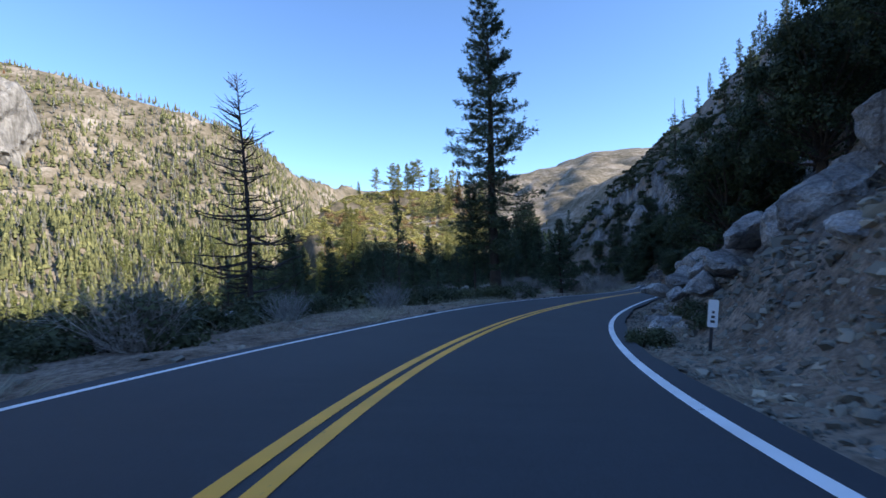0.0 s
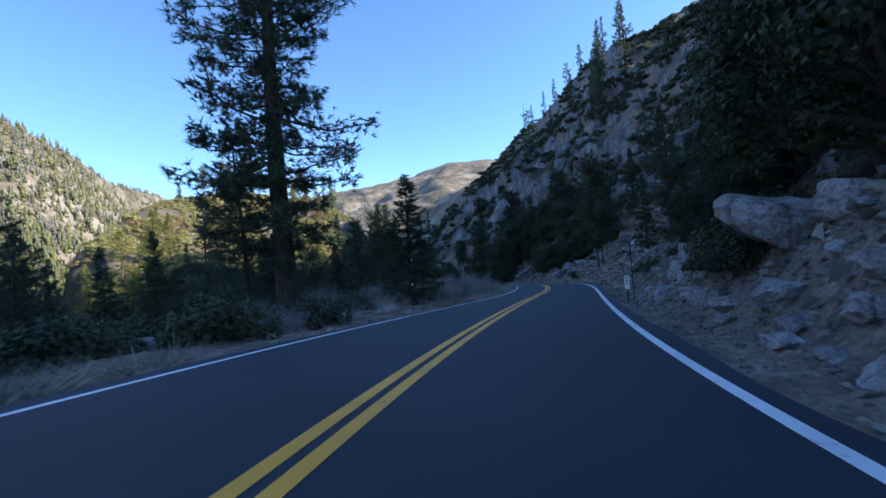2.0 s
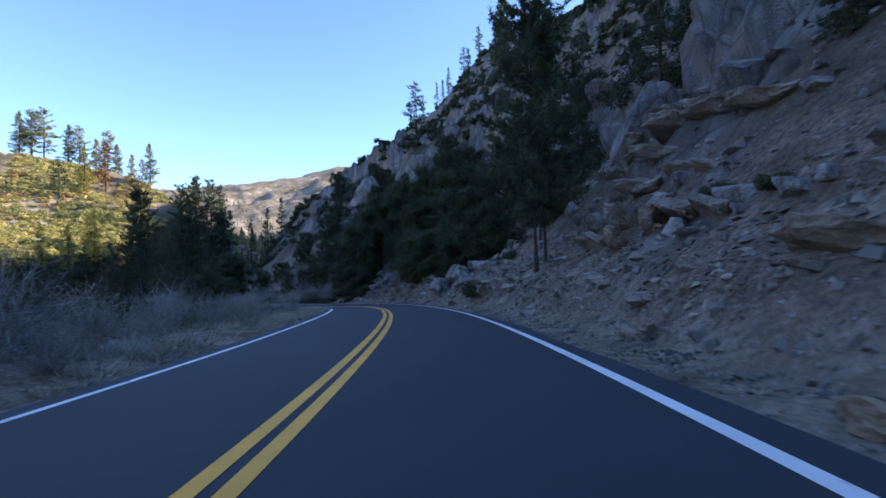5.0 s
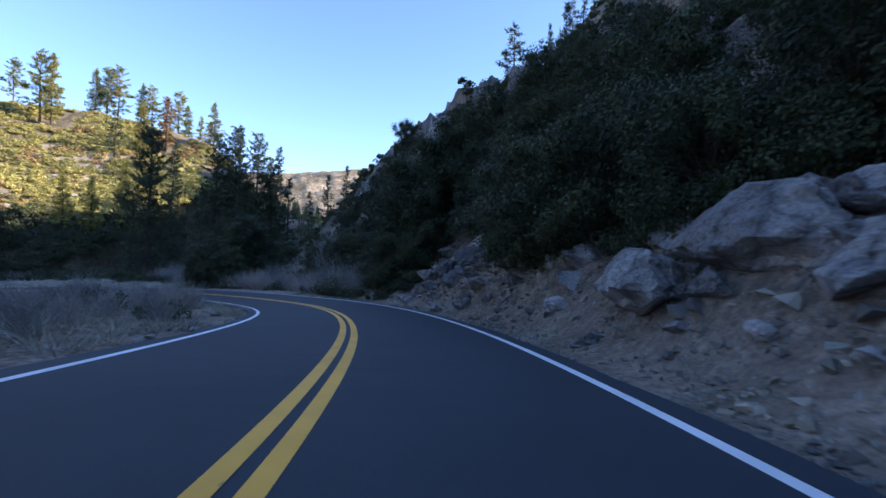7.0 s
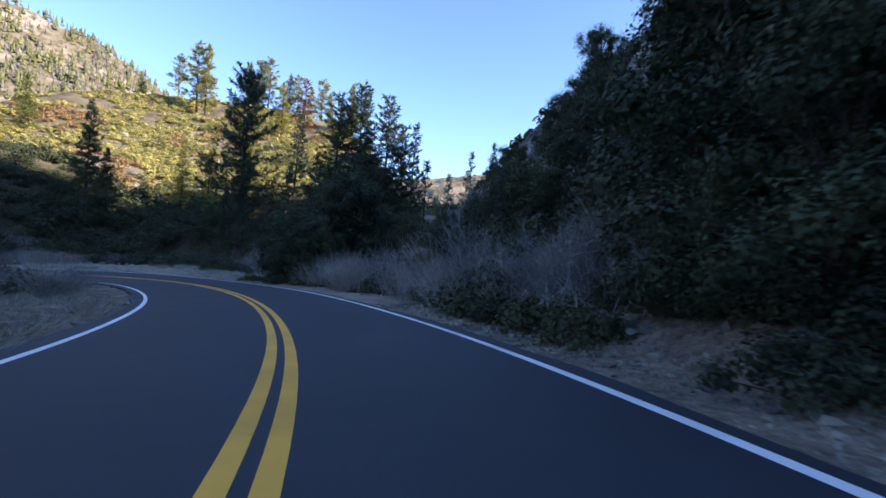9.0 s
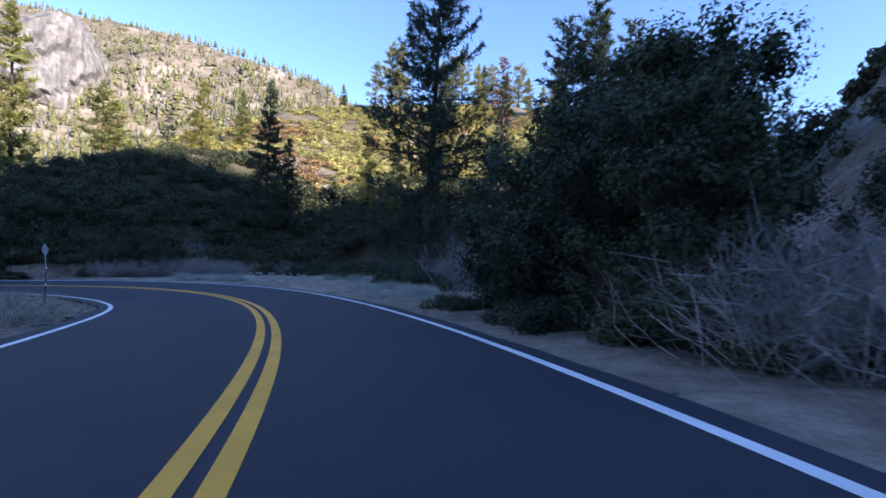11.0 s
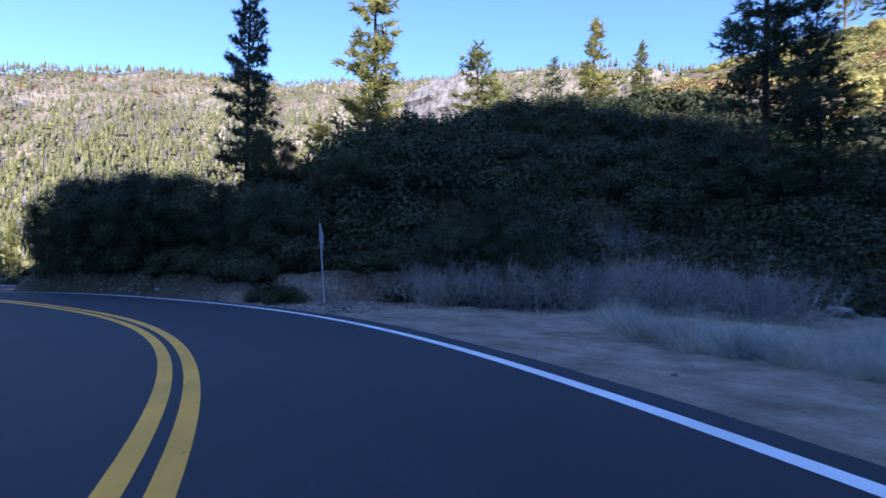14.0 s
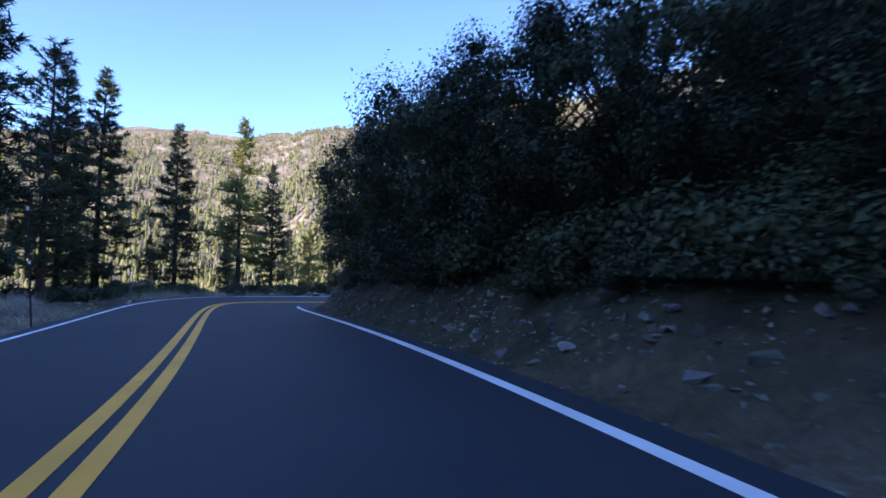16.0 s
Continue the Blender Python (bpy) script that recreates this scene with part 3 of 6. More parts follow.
wob = 0.10 * vnoise(rs * 3.1, rs * 0 + 5.0) + 0.05 * vnoise(rs * 11.0, rs * 0 + 2.0)
tagged(ribbon("road", -RC[:, 4] - 0.42 + wob, RIGHT + 0.40 + wob[::-1], 0.0, ASPHALT, 0.16), "dark two-lane asphalt mountain road", "road", kind="structure")
tagged(ribbon("trim", RIGHT - 0.07, RIGHT + 0.08, 0.005, WHITE_LINE), "solid white edge line painted on asphalt", "road marking", kind="structure")
tagged(ribbon("trim", -RC[:, 4] - 0.065, -RC[:, 4] + 0.065, 0.005, WHITE_LINE), "solid white edge line painted on asphalt", "road marking", kind="structure")
tagged(ribbon("trim", -0.215, -0.055, 0.005, YELLOW_LINE), "solid yellow centre line painted on asphalt", "road marking", kind="structure")
tagged(ribbon("trim", 0.055, 0.215, 0.005, YELLOW_LINE), "solid yellow centre line painted on asphalt", "road marking", kind="structure")


# ---- trees ----
def conifer(r, h, rad, base, gap, per, droop, tuft, dens, power=0.85, dead=False, ragged=0.25, fan=4, thin=0.25, stout=1.0):
    """Trunk and crown arrays of a conifer of height h: whorls of limbs every gap metres, needle tufts along them."""
    k = 9
    zt = np.linspace(0, 1, k)
    wob = np.c_[0.012 * h * np.sin(zt * 5 + r.random() * 6), 0.012 * h * np.sin(zt * 4 + r.random() * 6), zt * h]
    wob[:, :2] *= zt[:, None]
    trunk = tubes(wob[None], (0.0125 * stout * h * (1 - zt) ** 0.85 + 0.012 + 0.004 * h * np.exp(-zt * 25))[None], 8)
    paths, rads, pts, dirs, lens = [], [], [], [], []
    z = base * h
    while z < 0.985 * h:
        t = (z / h - base) / (1 - base)
        for _ in range(max(2, int(per * r.uniform(0.7, 1.3)))):
            L = rad * ((1 - t) ** power * min(1, 0.45 + 2.6 * t) + 0.05) * r.uniform(1 - 2.2 * ragged, 1 + ragged)
            a = r.random() * 2 * np.pi
            zz = z + r.uniform(-0.5, 0.5) * gap
            up = np.interp(t, [0, 0.5, 1], [-droop, -0.3 * droop, 0.75]) + r.normal() * 0.13
            c = np.array([np.interp(zz, wob[:, 2], wob[:, 0]), np.interp(zz, wob[:, 2], wob[:, 1]), zz])
            out = np.array([np.cos(a), np.sin(a), 0])
            s = np.linspace(0, 1, 5)[:, None]
            curl = (0.28 if not dead else 0.42) * L
            p = c + out * L * s + np.array([0, 0, 1]) * (up * L * s * 0.8 + curl * s**2.2 * 0.6)
            p[1:] += r.normal(size=(4, 3)) * 0.03 * L
            paths.append(p)
            rads.append(np.linspace(0.016, 0.004, 5) * (0.35 + L) * (1.0 if not dead else 1.7))
            side = np.cross(out, [0, 0, 1])
            if dead:
                for m in range(int(4 + L * 2)):
                    q = r.uniform(0.3, 1)
                    b0 = np.array([np.interp(q, s[:, 0], p[:, i]) for i in range(3)])
                    tip = b0 + (out * r.uniform(0.2, 0.6) + side * r.normal() * 0.6 + np.array([0, 0, r.uniform(-0.2, 0.5)])) * 0.42 * L * (1.2 - q)
                    mid = np.linspace(b0, tip, 5)
                    mid[1:4] += r.normal(size=(3, 3)) * 0.02
                    paths.append(mid), rads.append(np.linspace(0.022, 0.009, 5))
                continue
            n = max(4, int(dens * L))
            q = r.uniform(0.18, 1.0, n) ** 0.75
            b0 = np.stack([np.interp(q, s[:, 0], p[:, i]) for i in range(3)], 1)
            spread = (1.08 - q) * 0.42 * L * r.uniform(-1, 1, n)
            b0 += side * spread[:, None] + np.array([0, 0, 1]) * (r.normal(size=n) * 0.05 * L - 0.05 * np.abs(spread))[:, None]
            dd = out * 0.75 + side * np.sign(spread)[:, None] * 0.5 + r.normal(size=(n, 3)) * 0.45
            dd[:, 2] += 0.22
            pts.append(b0), dirs.append(dd / np.linalg.norm(dd, axis=1, keepdims=True)), lens.append(np.full(n, tuft) * r.uniform(0.7, 1.25, n))
        z += gap * r.uniform(0.7, 1.3) * np.interp(t, [0, 1], [1, 0.55])
    pieces = [(*tubes(np.array(paths), np.array(rads), 3), 0)]
    if pts:
        P, D, Ln = np.concatenate(pts), np.concatenate(dirs), np.concatenate(lens)
        for _ in range(fan):
            dd = D + r.normal(size=D.shape) * 0.5
            dd /= np.linalg.norm(dd, axis=1, keepdims=True)
            start = P - dd * (Ln * 0.25)[:, None]
            v, f = blades(start, P + dd * Ln[:, None], Ln * thin, r)
            pieces.append((v, f, 1))
    return trunk, join(pieces)


def oak(r, h, rad, leaves, leaf, low=0.15):
    """Trunk and crown arrays of a dense round evergreen tree."""
    trunk = tubes(np.array([[[0, 0, -0.3], [0.1, 0.05, h * 0.15], [0.0, 0.2, h * 0.35], [0.1, 0.1, h * 0.6]]]), np.array([[0.03, 0.024, 0.02, 0.008]]) * h, 8)
    count = 84
    lumps = []
    while len(lumps) < count:
        c = np.array([r.normal() * rad * 0.55, r.normal() * rad * 0.55, h * r.uniform(low, 0.92)])
        lim = rad * np.sqrt(max(0.05, 1 - ((c[2] / h - 0.45) / 0.6) ** 2)) * r.uniform(0.8, 1.0)
        if np.hypot(c[0], c[1]) < lim:
            lumps.append((*c, rad * r.uniform(0.15, 0.29)))
    lumps = np.array(lumps)
    s = np.linspace(0, 1, 4)[None, :, None]
    start = np.c_[np.zeros((count, 2)), np.clip(lumps[:, 2] * 0.5, 0, h * 0.5)]
    limbs = tubes(start[:, None] * (1 - s) + lumps[:, None, :3] * s + r.normal(size=(count, 4, 3)) * 0.08, np.tile(np.linspace(0.009, 0.002, 4) * h, (count, 1)), 4)
    k = r.integers(0, count, leaves)
    d = r.normal(size=(leaves, 3))
    d /= np.linalg.norm(d, axis=1, keepdims=True)
    inner = np.arange(leaves) < leaves // 9
    rr = lumps[k, 3] * np.where(inner, r.uniform(0.1, 0.4, leaves), r.uniform(0.5, 1.0, leaves)) * (1 + 0.22 * np.sin(d[:, 0] * 7 + k) * np.sin(d[:, 2] * 6))
    c = lumps[k, :3] + d * rr[:, None]
    keep = c[:, 2] > 0.1
    v, f = leaves_at(c[keep], (leaf * np.where(inner, 2.0, r.uniform(0.6, 1.25, leaves)))[keep], r, 0.4, d[keep])
    return trunk, join([(*limbs, 0), (v, f, 1)])


def shrub_arrays(r, leaves, leaf, lumps=12, squat=0.75, stemmed=True, full=1.0):
    """A dome of leaf clumps, radius about 1, with stems: (v, f, slots)."""
    c = r.normal(size=(lumps, 3)) * np.array([0.5, 0.5, 0.0])
    c[:, 2] = r.uniform(0.25, 0.85, lumps) * squat * np.clip(1.15 - np.hypot(c[:, 0], c[:, 1]) * 0.5, 0.3, 1)
    size = r.uniform(0.25, 0.45, lumps) * full
    k = r.integers(0, lumps, leaves)
    d = r.normal(size=(leaves, 3))
    d /= np.linalg.norm(d, axis=1, keepdims=True)
    p = c[k] + d * (size[k] * r.uniform(0.5, 1.15, leaves))[:, None]
    p[:, 2] = np.abs(p[:, 2])
    v, f = leaves_at(p, leaf * r.uniform(0.6, 1.35, leaves), r, 0.5, d)
    s = np.linspace(0, 1, 3)[None, :, None]
    stems = tubes(c[:, None] * s * np.array([1, 1, 1]) + np.array([0, 0, -0.1]) * (1 - s), np.tile([0.02, 0.014, 0.006], (lumps, 1)), 3)
    return join([(*stems, 0), (v, f, 1)] if stemmed else [(v, f, 1)])


def twig_arrays(r, stems, width=0.011, side=4, spread=0.16, bend=0.035):
    """A bare bush of thin grey twigs, radius about 1."""
    a, tilt = r.random(stems) * 2 * np.pi, r.uniform(0.15, 1.15, stems)
    L = r.uniform(0.7, 1.25, stems)
    d0 = np.stack([np.cos(a) * np.sin(tilt), np.sin(a) * np.sin(tilt), np.cos(tilt)], 1)
    base = r.normal(size=(stems, 3)) * np.array([spread, spread, 0.0])
    s = np.linspace(0, 1, 4)
    p = base[:, None] + d0[:, None] * (L[:, None] * s)[..., None] + np.array([0, 0, 0.12]) * (s**2)[None, :, None] + np.cumsum(r.normal(size=(stems, 4, 3)) * bend, axis=1)
    p[:, 0] = base
    pieces = [(*tubes(p, np.tile(np.linspace(width, width * 0.35, 4), (stems, 1)), 3), 0)]
    for _ in range(side):
        q = r.uniform(0.35, 1, stems)
        b0 = np.stack([[np.interp(q[i], s, p[i, :, j]) for j in range(3)] for i in range(stems)])
        tip = b0 + (d0 * 0.6 + r.normal(size=(stems, 3)) * 0.55) * r.uniform(0.15, 0.42, stems)[:, None]
        v, f = blades(b0, tip, width * 1.3, r)
        pieces.append((v, f, 0))
    return join(pieces)


def tuft_arrays(r, n, spread=0.35, tall=1.0, width=0.03):
    base = r.normal(size=(n, 3)) * np.array([spread * 0.5, spread * 0.5, 0])
    tip = base * 2.2 + r.normal(size=(n, 3)) * np.array([spread * 0.5, spread * 0.5, 0.1]) + np.array([0, 0, tall]) * r.uniform(0.5, 1.1, n)[:, None]
    v, f = blades(base, tip, np.full(n, width), r)
    return v, f, np.zeros(len(f), int)


def rock_mesh(seed, sub=3, cuts=9, rough=0.10, stretch=(1, 0.8, 0.65)):
    """A fractured, layered granite block, about 1 in radius."""
    r = np.random.default_rng(seed)
    bm = bmesh.new()
    bmesh.ops.create_icosphere(bm, subdivisions=sub, radius=1.0)
    planes = []
    for _ in range(cuts):
        n = r.normal(size=3)
        planes.append((Vector(n / np.linalg.norm(n)), r.uniform(0.38, 0.8)))
    off, bed = Vector(r.uniform(-50, 50, 3)), Vector(r.normal(size=3) * np.array([0.35, 0.35, 1.0])).normalized()
    for v in bm.verts:
        p = v.co.copy()
        for n, d in planes:
            k = p.dot(n) - d
            if k > 0:
                p -= n * k * 0.97
        layer = p.dot(bed) * 2.6 + 0.5 * noise.noise(p * 1.3 + off)
        f = 1 + rough * noise.fractal(p * 1.9 + off, 0.9, 2.1, 5) + 0.07 * (layer - math.floor(layer) - 0.5)
        v.co = Vector((p.x * stretch[0], p.y * stretch[1], p.z * stretch[2])) * f
    return solid(bm, GRANITE, "rock")


def empty_at(name, x, y, z):
    ob = new(name)
    ob.matrix_basis = pose(x, y, z)
    return ob


KINDS = {
    "tall_pine": (lambda r: conifer(r, 30, 4.7, 0.12, 0.66, 6, 0.25, 0.36, 17.0, 0.5, ragged=0.36, fan=6, thin=0.15, stout=1.45), "pine_tree", (BARK, NEEDLE), "tall dark pine with clumped needles and open limbs"),
    "pine": (lambda r: conifer(r, 16, 3.3, 0.16, 0.7, 5, 0.05, 0.36, 12.0, 0.6, ragged=0.3, fan=5, thin=0.16), "pine_tree", (BARK, NEEDLE), "dark green pine with bushy upturned limbs"),
    "broad_pine": (lambda r: conifer(r, 18, 4.4, 0.14, 0.66, 6, 0.0, 0.34, 17.0, 0.5, ragged=0.34, fan=6, thin=0.15, stout=1.5), "pine_tree", (BARK, NEEDLE), "broad dark pine with a black trunk and rounded crown"),
    "bushy_pine": (lambda r: conifer(r, 16, 4.6, 0.2, 0.62, 6, 0.12, 0.40, 13.0, 0.5, ragged=0.3, fan=5, thin=0.2, stout=0.55), "pine_tree", (BARK, NEEDLE), "dark pine with bushy limbs on the rocky bank"),
    "fir": (lambda r: conifer(r, 18, 3.7, 0.05, 0.62, 6, 0.35, 0.42, 12.0, 0.9, ragged=0.22, fan=4, thin=0.2), "fir_tree", (BARK, NEEDLE), "dark conical fir with drooping branches"),
    "far_fir": (lambda r: conifer(r, 18, 3.3, 0.05, 0.85, 5, 0.35, 0.75, 4.0, 0.9, ragged=0.22, fan=2), "fir_tree", (BARK, NEEDLE), "dark conical fir with drooping branches"),
    "slim_fir": (lambda r: conifer(r, 18, 2.5, 0.06, 0.85, 5, 0.3, 0.62, 5.0, 0.8, ragged=0.28, fan=2), "fir_tree", (BARK, NEEDLE), "slim dark fir with a pointed crown"),
    "stand_pine": (lambda r: conifer(r, 30, 4.6, 0.12, 0.85, 6, 0.05, 0.62, 6.5, 0.55, ragged=0.3, fan=3), "pine_tree", (BARK, NEEDLE), "tall dense dark pine in a close stand"),
    "stand_fir": (lambda r: conifer(r, 30, 4.0, 0.05, 0.85, 6, 0.3, 0.55, 6.5, 0.8, ragged=0.25, fan=3), "fir_tree", (BARK, NEEDLE), "tall dark fir with layered branches"),
    "far_pine": (lambda r: conifer(r, 16, 3.0, 0.2, 0.95, 5, 0.05, 0.75, 4.5, 0.55, ragged=0.32, fan=2), "pine_tree", (BARK, NEEDLE), "dark green pine with bushy upturned limbs"),
    "sunny_pine": (lambda r: conifer(r, 15, 3.0, 0.2, 0.75, 5, 0.05, 0.6, 8.0, 0.6, ragged=0.35, fan=3), "pine_tree", (BARK_PINE, NEEDLE_SUNLIT), "sunlit yellow-green pine with an orange trunk"),
    "sunny_fir": (lambda r: conifer(r, 20, 3.3, 0.10, 0.72, 6, 0.2, 0.6, 7.5, 0.75, ragged=0.3, fan=3), "fir_tree", (BARK, NEEDLE_SUNLIT), "sunlit olive-green fir with a pointed crown"),
    "rusty_pine": (lambda r: conifer(r, 12, 2.3, 0.12, 0.8, 5, 0.1, 0.6, 5.0, 0.7, ragged=0.3, fan=2), "pine_tree", (BARK, NEEDLE_RUST), "small rusty orange dying conifer"),
    "dead_fir": (lambda r: conifer(r, 22, 5.4, 0.06, 0.58, 4, 0.22, 0.4, 0, 0.8, dead=True, ragged=0.25), "dead_tree", (BARK_DEAD, BARK_DEAD), "tall dead conifer with bare dark branches"),
    "snag": (lambda r: conifer(r, 14, 1.1, 0.3, 1.4, 2, 0.1, 0.4, 0, 0.6, dead=True, ragged=0.4), "dead_tree", (BARK_DEAD, BARK_DEAD), "thin dead snag with a few bare stubs"),
    "oak": (lambda r: oak(r, 10, 4.0, 27000, 0.072), "oak_tree", (BARK, LEAF_OAK), "dense dark evergreen oak overhanging the roadside"),
    "tall_brush": (lambda r: oak(r, 6, 3.4, 52000, 0.036, 0.02), "evergreen_brush", (BARK, LEAF_OAK), "tall dark evergreen brush leaning over the road's edge"),
    "low_oak": (lambda r: oak(r, 6, 3.4, 30000, 0.052, 0.02), "oak_tree", (BARK, LEAF_OAK), "low spreading dark evergreen oak on the slope"),
}
BASE_H = {"bushy_pine": 16, "stand_pine": 30, "stand_fir": 30, "tall_pine": 30, "pine": 16, "broad_pine": 18, "fir": 18, "far_fir": 18, "slim_fir": 18, "far_pine": 16, "sunny_pine": 15, "sunny_fir": 20, "rusty_pine": 12, "dead_fir": 22, "snag": 14, "oak": 10, "low_oak": 6, "tall_brush": 6}
built = {}


def plant(kind, x, y, h=0.0, label="", group="", sink=0.15, top=None, wide=1.0):
    """A tree of that kind on the ground at (x, y), by its height or by its top's level."""
    z = float(ground_z(x, y)[0]) - sink
    h = h if top is None else max(3.0, top - z)
    size = h / BASE_H[kind]
    m = pose(x, y, z, 0, 0, float(rng.uniform(0, 360))) @ Matrix.Diagonal((size * wide, size * wide, size, 1))
    if kind in built:
        ob = copy_thing(built[kind][0], m @ built[kind][1])
    else:
        fn, name, mats, text = KINDS[kind]
        trunk, crown = fn(np.random.default_rng(sum(map(ord, kind))))
        ob = new(name)
        part("trunk", mesh_of("trunk", *trunk, mats[0], smooth=True), ob)
        top_part = part("branchwork" if name == "dead_tree" else "crown", mesh_of("crown", crown[0], crown[1], list(mats), crown[2]), ob)
        tagged(top_part, kind="stuff")
        tagged(ob, text, name.split("_")[0] + " tree")
        ob.matrix_basis = m
        built[kind] = ob, Matrix.Diagonal((1 / (size * wide), 1 / (size * wide), 1 / size, 1))
    return tagged(ob, label, group=group)


# beside the road, on the valley side
plant("dead_fir", -16.4, 39.4, top=18.2)
plant("tall_pine", 5.3, 48.6, 31.0, "very tall dark pine with open clumped limbs beside the road")
plant("pine", 3.2, 49.4, 11.5)
plant("fir", -27.9, 87.4, label="dark fir rising from the slope below the road", top=4.6)
plant("pine", -6.2, 47.7, label="small crooked pine at the valley's edge", top=3.6, wide=1.2)
plant("fir", -36.2, 109.2, label="broad dark fir rising from the valley below", top=8.8, wide=1.5)
plant("fir", 12.4, 50.0, label="young dark fir standing at the road's edge", top=5.2, wide=1.5)
plant("pine", 14.2, 51.8, 3.4)
for x, y, h, k in ((-4.0, 60, 9, "fir"), (2, 66, 7, "pine"), (9, 66, 6, "fir"), (15, 74, 5, "fir"), (19, 86, 5, "slim_fir"), (6, 80, 8, "far_fir"), (-2, 78, 10, "far_fir"), (-8, 50, 7, "fir"), 
                   (-24, 88, 15, "far_pine"), (-45, 80, 18, "slim_fir"), (-48, 104, 20, "far_fir"), 
                   (-14.5, 27.5, 3.4, "fir"), (-16.6, 27.0, 3.0, "fir"), (-18.5, 24.0, 3.2, "fir"), (-18, 104, 15, "slim_fir"), (4, 62, 7, "fir"), (-1, 70, 10, "far_pine"), (-7, 92, 14, "far_fir"), (3.5, 57, 6, "fir"),
                   (-14, 84, 12, "far_fir"), (-10, 112, 12, "far_fir"), (3, 128, 12, "far_fir"), (-2, 140, 10, "far_pine")):
    plant(k, x, y, h, group="trees on the valley bench")
plant("far_fir", -11.5, 120.5, top=15.8)
plant("fir", -41, 120, top=2.6)
# beyond the bend, round the gravel pullout and the knoll
plant("broad_pine", 21.6, 162.8, 23.0, wide=0.78, label= "big dark pine standing behind the gravel pullout")
for x, y, h, k in ((28.6, 181, 27, "stand_pine"), (32.5, 187, 31, "stand_fir"), (35.5, 189, 30, "stand_pine"), (38.5, 189, 25, "stand_pine"), (32, 182.5, 29, "stand_pine"), (18.5, 197.5, 29, "stand_fir"), (40, 216.5, 34, "stand_fir"),
                   (43, 221, 26, "far_fir"), (6.8, 188.4, 12, "sunny_fir"), (1.8, 190, 12, "sunny_fir"), (11, 193, 14, "sunny_fir"), (15, 182, 14, "far_fir"), (-4.4, 180.8, 12.5, "fir"), (48, 210, 16, "far_fir"), (36, 205, 17, "far_fir"),
                   (22, 175, 8, "far_fir"), (26.5, 160, 6, "pine"), (29, 166, 8, "far_pine"), (33, 172, 15, "slim_fir"), (52, 205, 14, "far_fir"),
                   (58, 215, 15, "far_fir"), (27, 176, 16, "far_pine"), (9, 200, 10, "sunny_fir"), (20, 188, 17, "far_fir"), (38, 196, 20, "far_fir"), (30, 200, 18, "far_pine")):
    plant(k, x, y, h, group="dark conifers beyond the bend")
plant("fir", -5.6, 178.4, label="greyish dark fir on the brushy hillside", top=11.8, wide=0.85)
plant("fir", -22.2, 155.4, label="dark layered fir on the brushy slope above the road", top=8.2, wide=0.74)
plant("snag", 47, 226, 19)
plant("snag", -43, 246, 8)
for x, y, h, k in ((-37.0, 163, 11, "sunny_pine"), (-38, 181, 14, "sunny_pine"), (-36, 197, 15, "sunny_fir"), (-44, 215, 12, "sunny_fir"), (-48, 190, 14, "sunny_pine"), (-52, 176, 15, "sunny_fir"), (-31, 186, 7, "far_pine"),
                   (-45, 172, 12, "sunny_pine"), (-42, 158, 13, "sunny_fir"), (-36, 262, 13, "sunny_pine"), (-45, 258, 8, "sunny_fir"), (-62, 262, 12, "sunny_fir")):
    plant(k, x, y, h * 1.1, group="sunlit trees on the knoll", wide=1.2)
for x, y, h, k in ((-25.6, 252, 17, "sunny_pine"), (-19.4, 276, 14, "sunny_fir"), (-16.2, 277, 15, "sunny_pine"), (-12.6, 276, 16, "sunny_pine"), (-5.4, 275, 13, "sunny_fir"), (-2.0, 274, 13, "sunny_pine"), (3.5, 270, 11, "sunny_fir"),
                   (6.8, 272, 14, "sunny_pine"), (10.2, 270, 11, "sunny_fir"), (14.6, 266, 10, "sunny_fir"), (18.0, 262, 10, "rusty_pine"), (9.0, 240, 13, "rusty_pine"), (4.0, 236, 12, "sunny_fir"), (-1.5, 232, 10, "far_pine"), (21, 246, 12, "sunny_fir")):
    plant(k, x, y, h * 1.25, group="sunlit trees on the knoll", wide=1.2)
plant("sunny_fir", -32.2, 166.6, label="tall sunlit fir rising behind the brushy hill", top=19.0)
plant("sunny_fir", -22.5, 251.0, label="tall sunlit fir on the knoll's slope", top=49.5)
# past the last bend
for x, y, t, k in ((-46.3, 118, 4.8, "fir"), (-51.6, 121, 1.8, "fir"), (-55.4, 125, 3.4, "sunny_fir"), (-58.2, 127.0, -0.6, "fir"), (-38.4, 121.6, 3.4, "pine"), (-30.5, 125.5, 7.0, "fir"), (-35, 117, 5.0, "fir")):
    plant(k, x, y, top=t, group="conifers past the last bend")
for x, y, h, k in ((-66, 127.8, 9, "sunny_pine"), (-40, 104, 18, "far_pine"), (-62, 120, 10, "far_fir"), (-70, 132, 10, "sunny_fir"), (-59, 133, 7, "sunny_pine"), (-46, 123, 5, "fir"), (-75, 124, 13, "sunny_fir"), (-50, 127, 5, "fir"),
                   (-31, 112, 12, "slim_fir"), (-43, 119, 6, "fir"), (-54, 131, 5, "sunny_pine")):
    plant(k, x, y, h, group="conifers past the last bend")
plant("rusty_pine", -66, 130.5, 6.5, "orange dead-needled conifer in the sun")
